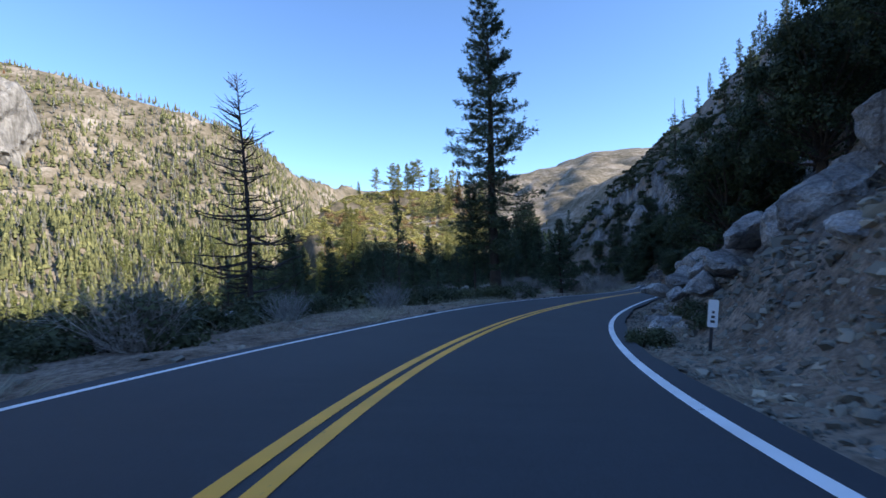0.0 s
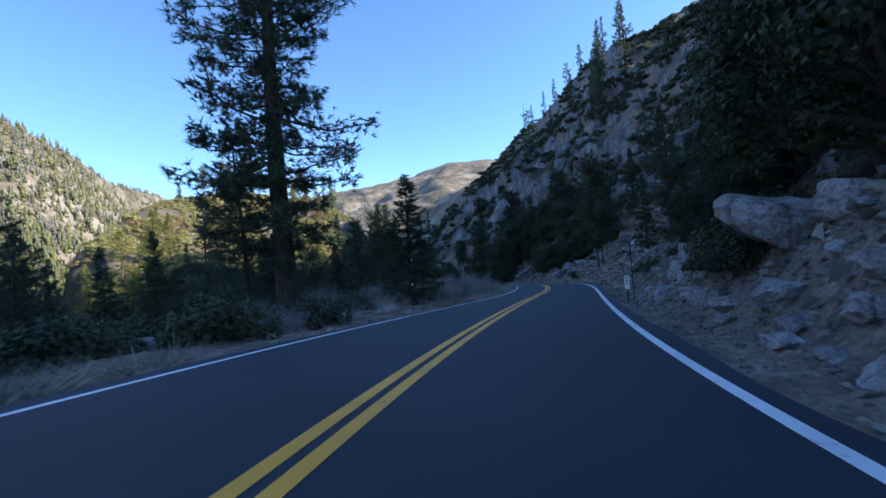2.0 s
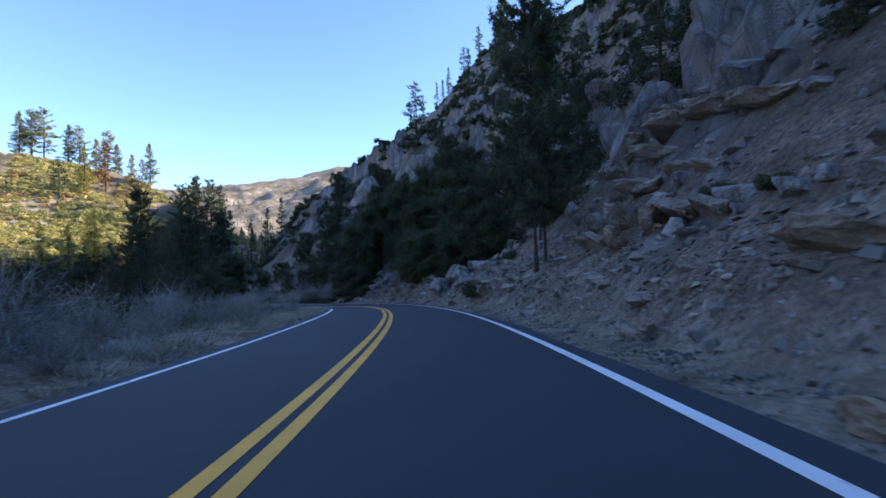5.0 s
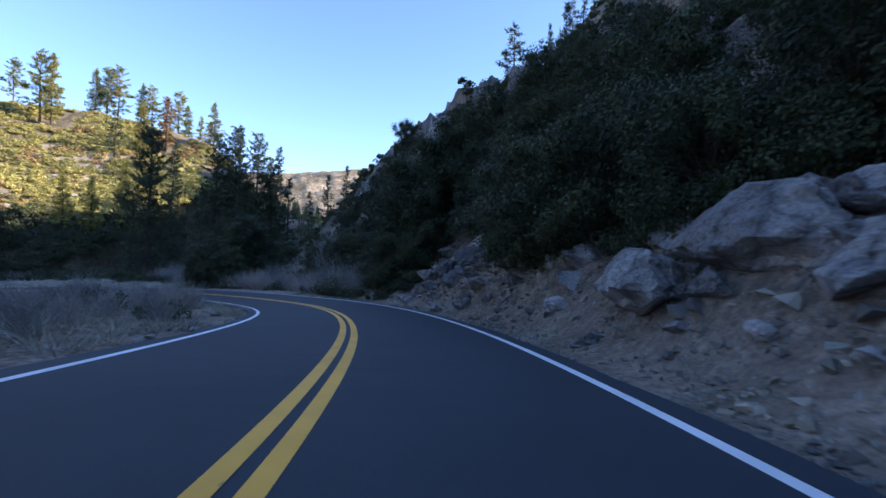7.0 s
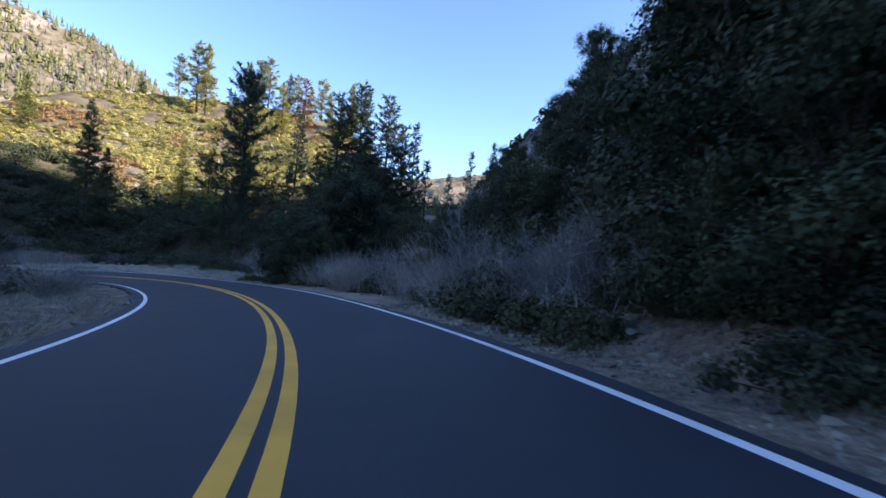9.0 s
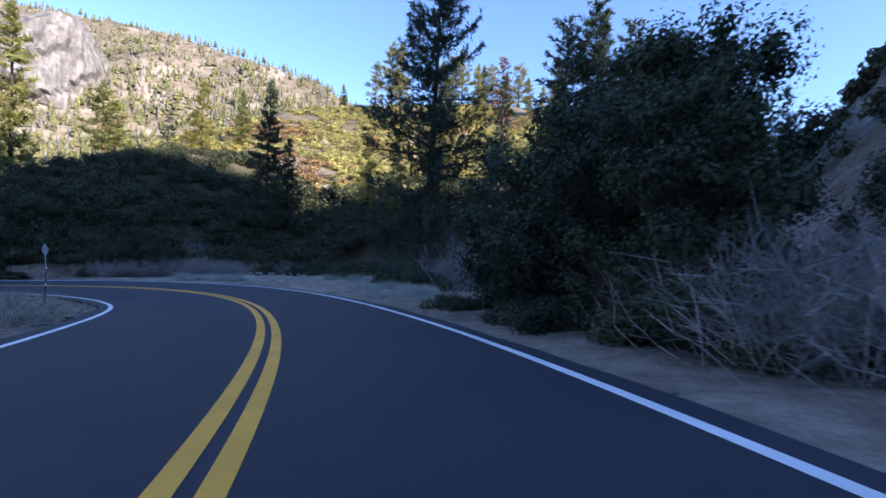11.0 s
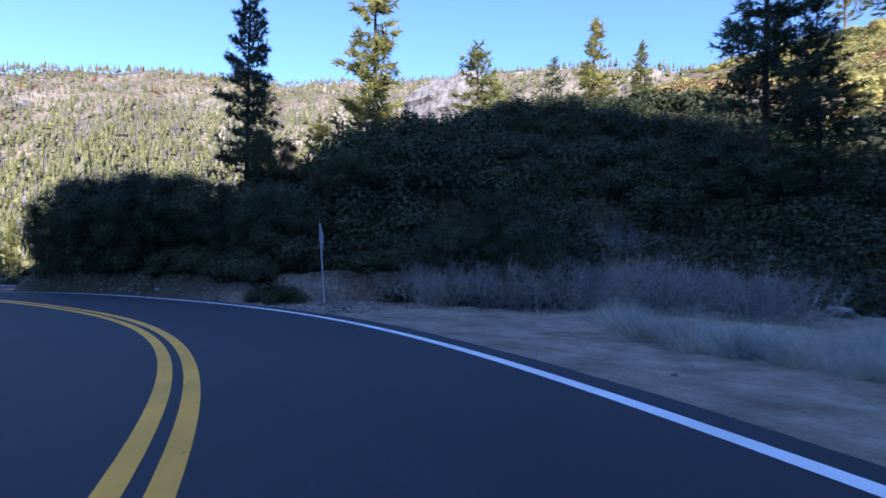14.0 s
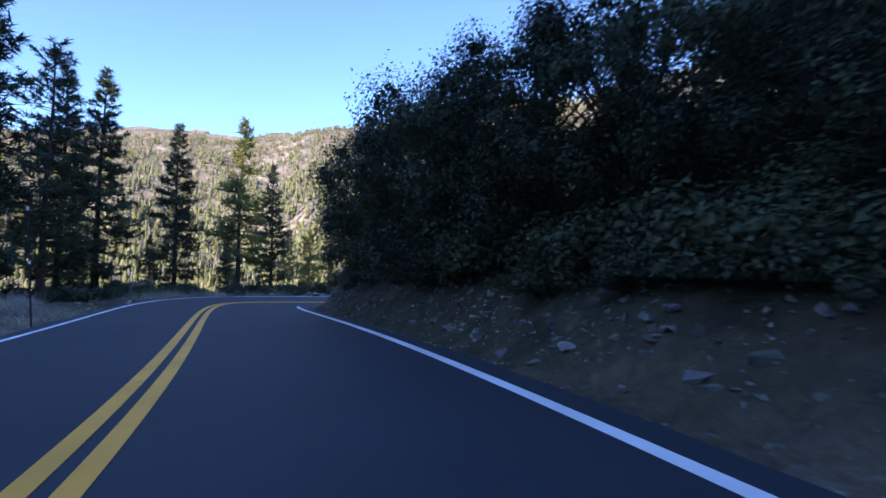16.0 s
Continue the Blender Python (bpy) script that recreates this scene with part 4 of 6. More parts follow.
# the mountain side
plant("bushy_pine", 42.0, 73.9, 14.5, wide=0.72, label="dark bushy pine standing close beside another on the rocky bank")
plant("bushy_pine", 42.9, 74.2, 13.0, wide=0.7, label="dark bushy pine beside another on the rocky bank")
plant("pine", 54, 75, 12)
plant("bushy_pine", 47.8, 80.0, 9.0, wide=0.8)
plant("pine", 31.8, 50.0, 9.5)
plant("fir", 35.5, 57.0, 7.0)
for x, y, h, k in ((98, 184, 8, "slim_fir"), (104, 186, 12, "slim_fir"), (108, 187, 9, "far_pine"), (114.8, 187.1, 16, "slim_fir"), (89, 138, 14, "slim_fir"), (93, 140, 11, "far_pine"),
                   (105, 156, 22, "far_pine"), (109, 160, 24, "slim_fir"), (101, 150, 20, "far_pine"), (58, 86, 9, "fir"), (62, 104, 8, "far_pine"), (64, 120, 9, "far_fir"), (70, 96, 10, "far_pine"), 
                   (60, 76, 8, "pine"), (44, 62, 7, "fir"), (95, 200, 9, "slim_fir"), (112, 168, 20, "slim_fir"), (78, 128, 9, "slim_fir"), (53, 140, 8, "far_fir")):
    plant(k, x, y, h, group="trees on the mountain side")
plant("snag", 92, 183, 9)
plant("far_pine", 93.5, 185.5, label="lone dark pine on the mountain's skyline", top=51.5, wide=1.15)
for x, y, t, k in ((151.4, 288, 88.5, "slim_fir"), (155.8, 279.8, 94.0, "slim_fir"), (154.2, 264.1, 96.0, "far_fir"), (143.5, 233.1, 92.0, "far_pine"), (142.6, 219.5, 95.2, "far_pine"), (141.4, 202.8, 99.0, "far_fir"), (136.7, 182, 94.0, "far_pine"),
                   (133, 176, 97.0, "slim_fir"), (139, 196, 97.0, "slim_fir")):
    plant(k, x, y, top=t, group="trees on the mountain's skyline")
plant("snag", 147.8, 291.9, top=91.9)
for x, y, h in ((17.5, 21.5, 9), (17, 28, 9.5), (22, 25, 10), (25, 31, 10), (26.4, 38.8, 7.5), (22.6, 36.0, 4.2), (24.4, 38.0, 4.5), (20.8, 31.6, 8.5), (23.2, 34.4, 8), (15.5, 14, 7), (20, 16, 10)):
    plant("oak", x, y, h, group="oaks on the cut bank")
for x, y, h in ((22.6, 38.4, 3.0), (24.5, 40.2, 3.4), (21.7, 36.2, 3.0), (23.6, 37.2, 3.8), (26.6, 41.8, 3.6), (20.8, 34.4, 2.8)):
    plant("low_oak", x, y, h, "low dark oak brush hanging over the fractured ledge", "oak brush above the ledge")
for x, y, h in ((51.6, 111.2, 5.0), (53.6, 109.2, 6.0), (52.8, 113.2, 6.0), (52.6, 107.2, 4.6), (54.2, 105.4, 5.5), (53.6, 102.6, 5.0), (56.5, 107.0, 6.0), (50.6, 118.6, 9.5), (47.8, 116.8, 9.5), (50.4, 122.0, 8.5), (53, 118.5, 9), (48.6, 115.0, 5.5), (56, 110, 8), (33.4, 144.0, 5.5), (34.8, 141.0, 5.0), (34.5, 149.5, 6), (41, 146, 6), (43, 134, 4.5), (29.5, 153.5, 4.5), (33.6, 147.4, 8.5), (34.6, 150.6, 9.5), (30.4, 151.6, 6), (54.6, 111.6, 4.5), (55.6, 113.0, 5), (36.4, 149.0, 9.5)):
    plant("oak", x, y, h, group="oaks beside the road at the bend")
for x, y, h in ((48.0, 98.6, 5.0), (48.4, 95.2, 5.0), (49.4, 102.0, 4.6), (48.6, 91.2, 4.2), (48.5, 97, 5.5), (49.2, 92.4, 5), (49.8, 88.8, 5), (49.5, 101, 5), (53, 97, 6.5), (55, 92, 6), (57, 101, 6), (56, 105, 6), (59, 96, 5), (61, 108, 6), (55, 114, 7), (63, 101, 5), (58, 120, 6), (54, 125, 6), (51, 131, 5), (68, 158, 4),
                (62, 115, 6), (47, 134, 4), (56, 134, 5), (66, 122, 5), (60, 128, 5), (33, 47.5, 4.5), (31, 44.5, 4.5), (38, 55, 5), (29.5, 42.5, 3.5), (46.6, 114.2, 4.2), (31.4, 148.0, 6.0), (46.8, 117.4, 4.5), (46, 127, 4), (48.5, 129, 4.5), (45, 131.5, 3.5), (50, 137, 4.5), (46, 139, 4), (52, 142, 5), (48, 145, 4), (44, 143, 3.5), (57, 128, 5),
                (60, 136, 5), (55, 147, 5), (44.5, 148.5, 4), (63, 142, 5), (58, 153, 5), (50, 151, 4.5)):
    plant("low_oak", x, y, h, group="low oaks on the slope")


def along(k, d):
    """The place d metres to the right of the road's centre, k control points along it."""
    i = int(np.clip(k / 0.05, 0, len(RC) - 1))
    return RC[i, 0] + RN[i, 0] * d, RC[i, 1] + RN[i, 1] * d


for k, d, h in ((19.1, 11.5, 3.2), (19.4, 10.6, 3.4), (19.7, 7.6, 3.7), (20.0, 7.4, 3.9), (20.3, 7.3, 4.0), (20.6, 6.9, 4.8), (20.9, 6.5, 5.4), (21.2, 6.4, 6.0), (21.5, 6.4, 6.2), (21.8, 6.5, 6.0), (22.1, 6.7, 5.0), (22.4, 7.2, 3.8), (20.0, 11.5, 3.6), (20.5, 11, 3.6), (21.0, 10.8, 3.4), (19.3, 13.0, 3.6), (21.9, 8.4, 2.6)):
    if math.dist(along(k, d), (-9.7, 157.2)) > 4.6:
        plant("tall_brush", *along(k, d), h, "tall dark evergreen brush leaning over the road's edge", "tall brush above the road")


# ---- shrubs, each a thing, close to the road ----
SHRUBS = {}


def shrub(kind, x, y, size, label="", group="", squash=1.0):
    z = float(ground_z(x, y)[0]) - 0.05
    m = pose(x, y, z, 0, 0, float(rng.uniform(0, 360))) @ Matrix.Diagonal((size, size, size * squash, 1))
    variant = (kind, int(rng.integers(0, 3)))
    if variant in SHRUBS:
        ob, sx, sz = SHRUBS[variant]
        ob = copy_thing(ob, m @ Matrix.Diagonal((1 / sx, 1 / sx, 1 / sz, 1)))
    else:
        r = np.random.default_rng(variant[1] * 31 + len(kind))
        if kind == "bare":
            v, f, s = twig_arrays(r, 130, 0.007, 9)
            ob = new("bare_shrub")
            cut = 130 * 3 * 3 * 2
            part("stem_base", mesh_of("stem_base", v, f[:cut], [TWIG]), ob)
            part("branchwork", mesh_of("branchwork", v, f[cut:], [TWIG]), ob)
            tagged(ob, "leafless grey roadside shrub of thin twigs", "shrub")
        elif kind == "thicket":
            v, f, s = twig_arrays(r, 240, 0.0075, 11, 0.45, 0.075)
            ob = new("bare_thicket")
            cut = 240 * 3 * 3 * 2
            part("stem_base", mesh_of("stem_base", v, f[:cut], [TWIG]), ob)
            part("branchwork", mesh_of("branchwork", v, f[cut:], [TWIG]), ob)
            tagged(ob, "tall tangled leafless grey thicket outside the bend", "shrub")
        elif kind == "sage":
            v, f, s = tuft_arrays(r, 520, 0.42, 0.72, 0.017)
            ob = new("sagebrush", mesh_of("sagebrush", v, f, [SAGE], s))
            tagged(ob, "pale grey-blue brush with fine upright stems", "shrub")
        else:
            v, f, s = shrub_arrays(r, 3000, 0.046, 20)
            ob = new("evergreen_shrub")
            part("stem_base", mesh_of("stem_base", v, f[s == 0], [BARK]), ob)
            part("foliage", mesh_of("foliage", v, f[s == 1], [LEAF]), ob)
            tagged(ob, "dense dark evergreen shrub beside the road", "shrub")
        ob.matrix_basis = m
        SHRUBS[variant] = ob, size, size * squash
    return tagged(ob, label, group=group)


for x, y, s in ((19.6, 161.2, 1.3), (20.8, 160.4, 1.4), (22.2, 159.6, 1.2), (24.0, 159.4, 1.5), (25.4, 158.0, 1.4), (18.6, 162.4, 1.0)):
    shrub("green", x, y, s, "dark shrub under the big pine", "shrubs under the big pine")
shrub("green", 17.0, 31.8, 1.2, "dark green shrub leaning out over the cut bank")
shrub("green", 42.8, 80.2, 1.15, "round dark green shrub alone on the rocky bank")
shrub("green", 4.0, 36.4, 1.4, "dark green shrub at the valley edge of the road")
shrub("green", 6.2, 39.6, 1.2)
shrub("green", 35.4, 100.8, 0.8, "small dark shrub at the inside of the bend")
shrub("green", 4.6, 10.6, 0.6, "small green bush beside the white marker")
for x, y, s in ((-8.6, 9.4, 0.7), (-9.8, 10.6, 0.9), (-11.2, 12.6, 1.1), (-13.0, 14.8, 1.3), (-10.6, 14.6, 1.0), (-12.4, 17.0, 1.3), (-14.8, 17.4, 1.4), (-14.4, 20.4, 1.4), (-12.6, 20.6, 1.1), (-16.4, 21.0, 1.5), (-8.4, 12.4, 0.6)):
    shrub("green", x, y, s, "olive-green brush at the valley edge", "brush at the valley edge")
for x, y in ((7.0, 13.3), (6.4, 11.8), (6.1, 11.0)):
    shrub("green", x, y, rng.uniform(0.45, 0.6), "small green bush on the gravelly bank", "small shrubs on the dry bank")
for k in np.arange(4.3, 10.5, 0.28):          # valley side before the bend
    for _ in range(2):
        x, y = along(k + rng.uniform(0, 0.2), -rng.uniform(7.5, 17))
        shrub("green" if rng.random() < 0.8 else "bare", x, y, rng.uniform(1.0, 1.9), group="roadside brush on the valley side")
for k in np.arange(8.2, 15.5, 0.13):          # grey brush inside the bend
    x, y = along(k + rng.uniform(0, 0.15), -rng.uniform(5.6, 9.5))
    shrub("bare" if rng.random() < 0.9 else "sage", x, y, rng.uniform(0.7, 1.3), group="grey brush inside the bend")
    x, y = along(k + rng.uniform(0, 0.15), -rng.uniform(9, 20))
    shrub("bare" if rng.random() < 0.7 else "green", x, y, rng.uniform(1.2, 2.0), group="grey brush inside the bend")
for k in np.arange(13.75, 15.5, 0.10):         # bare brush on the outside before the pullout
    x, y = along(k, rng.uniform(5.8, 10))
    shrub("bare" if rng.random() < 0.7 else "green", x, y, rng.uniform(1.1, 2.0), group="bare brush outside the bend")
    x, y = along(k, rng.uniform(9, 14))
    shrub("bare" if rng.random() < 0.6 else "green", x, y, rng.uniform(1.8, 2.8), group="bare brush outside the bend")
for k in np.arange(13.75, 15.6, 0.15):
    x, y = along(k, rng.uniform(6.4, 9.0))
    shrub("thicket", x, y, rng.uniform(1.1, 1.7), group="grey thickets outside the bend")
    x, y = along(k + 0.07, rng.uniform(6.2, 9.0))
    shrub("green", x, y, rng.uniform(0.8, 1.4), group="green brush outside the bend")
    x, y = along(k, rng.uniform(8.5, 12.5))
    shrub("thicket", x, y, rng.uniform(1.0, 1.4), group="grey thickets outside the bend")
    x, y = along(k + 0.07, rng.uniform(9, 13.5))
    shrub("green", x, y, rng.uniform(1.4, 2.2), group="green brush outside the bend")
for k in np.arange(13.15, 14.3, 0.04):        # dark undergrowth below the oaks at the bend
    x, y = along(k, rng.uniform(5.6, 8.2))
    shrub("green", x, y, rng.uniform(0.55, 1.1), group="undergrowth below the oaks")
for k in np.arange(15.4, 18.0, 0.06):         # pale brush round the gravel pullout
    x, y = along(k, rng.uniform(5.0, 8.0) if k < 16.9 else rng.uniform(13, 16))
    shrub("sage" if k > 16.25 else "green", x, y, rng.uniform(0.5, 0.9), group="pale brush by the pullout" if k > 16.25 else "undergrowth below the oaks")
for x, y in ((3.6, 160.6), (4.6, 160.9), (5.6, 161.2), (6.4, 161.0), (2.6, 160.8), (7.2, 161.6), (5.0, 161.8), (3.2, 161.6), (1.8, 161.0), (0.3, 161.6), (1.0, 161.0), (2.0, 160.4), (3.0, 160.2), (3.9, 160.0), (4.7, 159.8), (5.5, 159.6), (6.2, 159.4), (7.0, 159.5), (7.8, 159.3), (8.4, 159.5), (6.6, 160.2), (7.6, 160.2), (5.2, 160.5), (19.0, 158.0), (19.6, 157.6), (20.2, 157.3), (20.8, 157.0), (21.4, 156.8), (22.0, 156.5), (22.6, 156.2), (23.2, 156.0), (23.8, 155.6), (24.4, 155.0), (22.4, 157.4), (21.2, 157.8), (24.0, 156.8), (25.0, 154.2)):
    shrub("sage", x, y, rng.uniform(0.55, 0.85) * (0.85 if x > 15 else 1.0), group="pale brush by the pullout")
for x, y, s in ((-1.5, 165, 1.3), (-4.0, 163.5, 1.5), (-6.0, 162.0, 1.3), (0.5, 167.0, 1.4), (-2.8, 166.5, 1.6), (-8, 161.5, 1.0), (3, 172, 1.3), (-5.5, 165.5, 1.5), (-7.8, 161.0, 1.4), (-6.6, 160.4, 1.1), (-7.4, 163.0, 1.4), (-5.2, 162.2, 1.3), (-4.6, 164.6, 1.4), (-6.8, 166.8, 1.6), (-4.4, 167.4, 1.5), (-7.6, 170.0, 1.6), (-3.2, 169.0, 1.5)):
    shrub("thicket", x, y, s * 0.88, "tangled leafless brush at the foot of the hillside", "bare brush at the hill's foot")
for k in np.arange(19.85, 23.8, 0.15):         # brush close above the road at the hill's foot
    x, y = along(k, rng.uniform(5.9, 7.4))
    shrub("green", x, y, rng.uniform(0.7, 1.2), group="dark brush above the road")
    x, y = along(k, rng.uniform(8.2, 11.5))
    shrub("green", x, y, rng.uniform(1.2, 1.9), group="dark brush above the road")
for k in np.arange(20.0, 20.6, 0.08):
    x, y = along(k, rng.uniform(6.0, 8.0))
    if math.hypot(x + 9.9, y - 157.3) > 1.6:
        shrub("green", x, y, rng.uniform(0.7, 1.3), group="dark brush above the road")
for k in np.arange(19.7, 20.2, 0.025):        # brush hanging down over the steep bank
    x, y = along(k, rng.uniform(5.25, 5.9))
    shrub("green", x, y, rng.uniform(0.55, 0.9), group="dark brush above the road")
for x, y in ((25.5, 159.5), (27.6, 157.8), (28.7, 153.9), (24.1, 162.3)):
    shrub("thicket", x, y, rng.uniform(1.6, 2.3), group="grey thickets outside the bend")
for x, y, s in ((25.6, 160.2, 1.7), (26.6, 158.4, 1.7), (27.6, 156.8, 1.5), (24.4, 161.8, 1.7), (28.4, 155.4, 1.5), (27.4, 159.4, 2.0)):
    shrub("bare", x, y, s, "tall leafless grey brush beside the big pine", "bare brush by the big pine")
for k in np.arange(20.3, 20.75, 0.05):
    x, y = along(k, rng.uniform(5.5, 6.0))
    shrub("green", x, y, rng.uniform(0.4, 0.65), group="dark brush above the road")
for k in np.arange(20.7, 22.6, 0.09):
    x, y = along(k, rng.uniform(5.1, 6.4))
    shrub("green" if rng.random() < 0.75 else "bare", x, y, rng.uniform(0.25, 0.6), group="small brush on the dark bank")
for x, y, s in ((-19.4, 151.2, 0.5), (-19.1, 151.6, 0.6), (-17.8, 152.2, 0.5), (-17.4, 152.7, 0.65), (-16.6, 153.4, 0.6), (-15.8, 153.8, 0.55)):
    shrub("green", x, y, s, group="small brush on the dark bank")
for x, y, s in ((17.2, 32.5, 0.8), (16.8, 31.7, 0.95), (16.2, 30.9, 0.85), (17.6, 31.6, 1.1), (16.9, 30.4, 1.1)):
    shrub("green", x, y, s, "dense green shrub under the oaks of the cut bank", "undergrowth on the cut bank")
for x, y, s in ((46.0, 117.0, 0.45), (46.3, 116.2, 0.6), (46.6, 115.4, 0.55), (46.7, 114.8, 0.65), (46.9, 114.2, 0.6), (46.9, 116.6, 0.8), (47.2, 115.6, 0.8), (46.2, 118.4, 0.5), (47.2, 113.2, 0.7), (46.9, 112.6, 0.5)):
    shrub("green", x, y, s, "dark undergrowth in the shade of the roadside oaks", "undergrowth at the bend")
for k in np.arange(7.0, 9.9, 0.11):           # grey brush along the valley-side verge
    x, y = along(k, -rng.uniform(5.4, 8.2))
    shrub("bare" if rng.random() < 0.6 else "sage", x, y, rng.uniform(0.45, 0.85), group="grey brush on the valley-side verge")
for x, y, s in ((-11.3, 158.1, 0.8), (-10.6, 158.9, 0.9), (-10.0, 159.8, 0.9), (-9.4, 160.6, 0.95), (-8.6, 161.3, 0.9), (-12.6, 159.2, 1.1), (-11.8, 160.4, 1.2), (-10.8, 161.6, 1.2), (-9.8, 162.4, 1.2), (-12.2, 157.5, 0.8), (-13.4, 158.2, 1.0), (-13.0, 160.6, 1.2), (-8.6, 162.6, 1.1)):
    shrub("green", x, y, s, "dark evergreen brush close behind the road sign", "brush behind the sign")
for x, y, s in ((6.4, 182.4, 1.3), (8.0, 184.6, 1.5), (9.6, 186.8, 1.5), (10.6, 184.0, 1.4), (8.8, 181.4, 1.2), (11.6, 188.4, 1.5), (7.2, 186.6, 1.5)):
    shrub("green", x, y, s, "dark evergreen brush on the slope behind the pullout", "brush behind the pullout")
for x, y in ((-8.2, 160.6), (-7.2, 161.4), (-8.9, 159.9), (-6.4, 161.9), (-10.4, 159.0), (-9.6, 160.4)):
    shrub("green", x, y, rng.uniform(0.8, 1.1), group="dark brush above the road")
for k in np.arange(23.2, 26.4, 0.09):         # dark hedge of brush behind the last bend
    x, y = along(k, -rng.uniform(6.5, 12))
    shrub("green", x, y, rng.uniform(0.8, 1.3), group="dark brush behind the last bend")
for k in np.arange(20.0, 25.0, 0.2):          # bench past the last bend
    x, y = along(k, -rng.uniform(6.2, 14))
    shrub("sage" if rng.random() < 0.55 else "green", x, y, rng.uniform(0.5, 1.0), group="low brush past the last bend")
for k in np.arange(9.4, 12.6, 0.16):          # small shrubs on the dry bank
    x, y = along(k, rng.uniform(7, 15))
    shrub("green" if rng.random() < 0.5 else "bare", x, y, rng.uniform(0.35, 0.8), group="small shrubs on the dry bank")
for k in np.arange(4.2, 8.6, 0.2):
    x, y = along(k, rng.uniform(6, 11))
    shrub("green" if rng.random() < 0.6 else "bare", x, y, rng.uniform(0.35, 0.8), group="small shrubs on the dry bank")

# ---- brush and woods that nobody could count ----
FINE = [shrub_arrays(np.random.default_rng(190 + i), 1000, 0.052, 7, 0.85, False, 1.35) for i in range(4)]
BR = [shrub_arrays(np.random.default_rng(90 + i), 270, 0.12, 6, 0.8, False, 1.35) for i in range(4)]
n = 17000
px, py = rng.uniform(-84, 40, n), rng.uniform(147, 286, n)
pz, pd, pe, pq, _, _ = ground_parts(px, py)
thicket = (px > 0) & (py > 169) & (py < 222) & (pd > 15)
ok = ((pq > 1.0) | thicket) & (pd > 9.5) & (pe < 3) & (rng.random(n) < np.where(thicket, 1.0, np.where(pz < 8, 0.5, 0.42))) & (fbm(px + 5, py, 16, 3) > np.where(pz < 8, -0.9, -0.4)) & ((px > -48) | (py > 205))
ok = ok & (np.hypot(px + 9.7, py - 157.2) > 3.4)
ok = ok & ~((px > -3.5) & (px < 20) & (py < np.interp(px, [-3, 5, 6.5, 8.5, 9.5, 18], [171, 172, 177.5, 177.5, 171, 164])) & (py > 158))   # the pullout and its stones lie open
# the part of the hill in sun takes the brightened leaf colour
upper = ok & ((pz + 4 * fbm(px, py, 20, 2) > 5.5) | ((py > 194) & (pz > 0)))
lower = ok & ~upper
for nm, sel, mat, text in (("hillside_brush", lower, LEAF, "dense dark evergreen brush covering the shaded hillside"), ("knoll_brush", upper, LEAF_SUNLIT, "sunlit olive and yellow brush on the knoll")):
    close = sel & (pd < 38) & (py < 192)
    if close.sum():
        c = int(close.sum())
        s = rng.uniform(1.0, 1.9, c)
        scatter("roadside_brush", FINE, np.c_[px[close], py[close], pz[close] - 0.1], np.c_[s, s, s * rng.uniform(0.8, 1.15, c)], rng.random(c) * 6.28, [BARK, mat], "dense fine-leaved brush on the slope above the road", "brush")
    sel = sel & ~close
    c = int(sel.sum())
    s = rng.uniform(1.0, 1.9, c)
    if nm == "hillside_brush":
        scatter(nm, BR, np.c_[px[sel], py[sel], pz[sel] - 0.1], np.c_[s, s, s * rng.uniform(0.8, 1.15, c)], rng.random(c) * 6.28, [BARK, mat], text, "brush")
        continue
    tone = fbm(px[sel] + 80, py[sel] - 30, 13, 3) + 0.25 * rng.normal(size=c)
    for dry, kit in ((tone > 0.62, LEAF_BROWN), (tone <= 0.62, LEAF_SUNLIT)):
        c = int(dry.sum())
        scatter(nm, BR, np.c_[px[sel], py[sel], pz[sel] - 0.15][dry], np.c_[s, s, s * rng.uniform(0.5, 0.85, len(s))][dry], rng.random(c) * 6.28, [BARK, kit], text if kit is LEAF_SUNLIT else "patches of brown brush on the sunlit knoll", "brush")
BR2 = [shrub_arrays(np.random.default_rng(70 + i), 150, 0.17, 8, 0.75, False) for i in range(3)]
n = 10500
px, py = rng.uniform(10, 168, n), rng.uniform(5, 300, n)
pz, pd, pe, pq, pc, _ = ground_parts(px, py)
ok = (pe > 5) & (pe < 128) & (pq < 3) & ~((np.abs(px - 49.5) < 4.5) & (np.abs(py - 109) < 6)) & (fbm(px, py + 33, 24, 3) + 0.25 * rng.normal(size=n) > np.where(pe < 14, 0.28, -0.32))
c = int(ok.sum())
s = rng.uniform(0.8, 2.1, c)
near = (pe[ok] < 24) & (py[ok] < 160)
for nm, sel, kit in (("mountain_brush", ~near, BR2), ("cut_bank_brush", near, FINE)):
    c = int(sel.sum())
    scatter(nm, kit, np.c_[px[ok], py[ok], pz[ok] - 0.15][sel], np.c_[s, s, s * rng.uniform(0.7, 1.1, len(s))][sel], rng.random(c) * 6.28, [BARK, LEAF], "patches of dark brush on the steep rocky slope", "brush")
n = 1100
px, py = rng.uniform(-60, 40, n), rng.uniform(24, 142, n)
pz, pd, *_ = ground_parts(px, py)
ok = (pd < -10) & (pd > -60)
c = int(ok.sum())
s = rng.uniform(0.7, 1.7, c)
scatter("bench_brush", BR2, np.c_[px[ok], py[ok], pz[ok] - 0.1], np.c_[s, s, s * 0.8], rng.random(c) * 6.28, [BARK, LEAF], "dark brush on the bench above the valley", "brush")


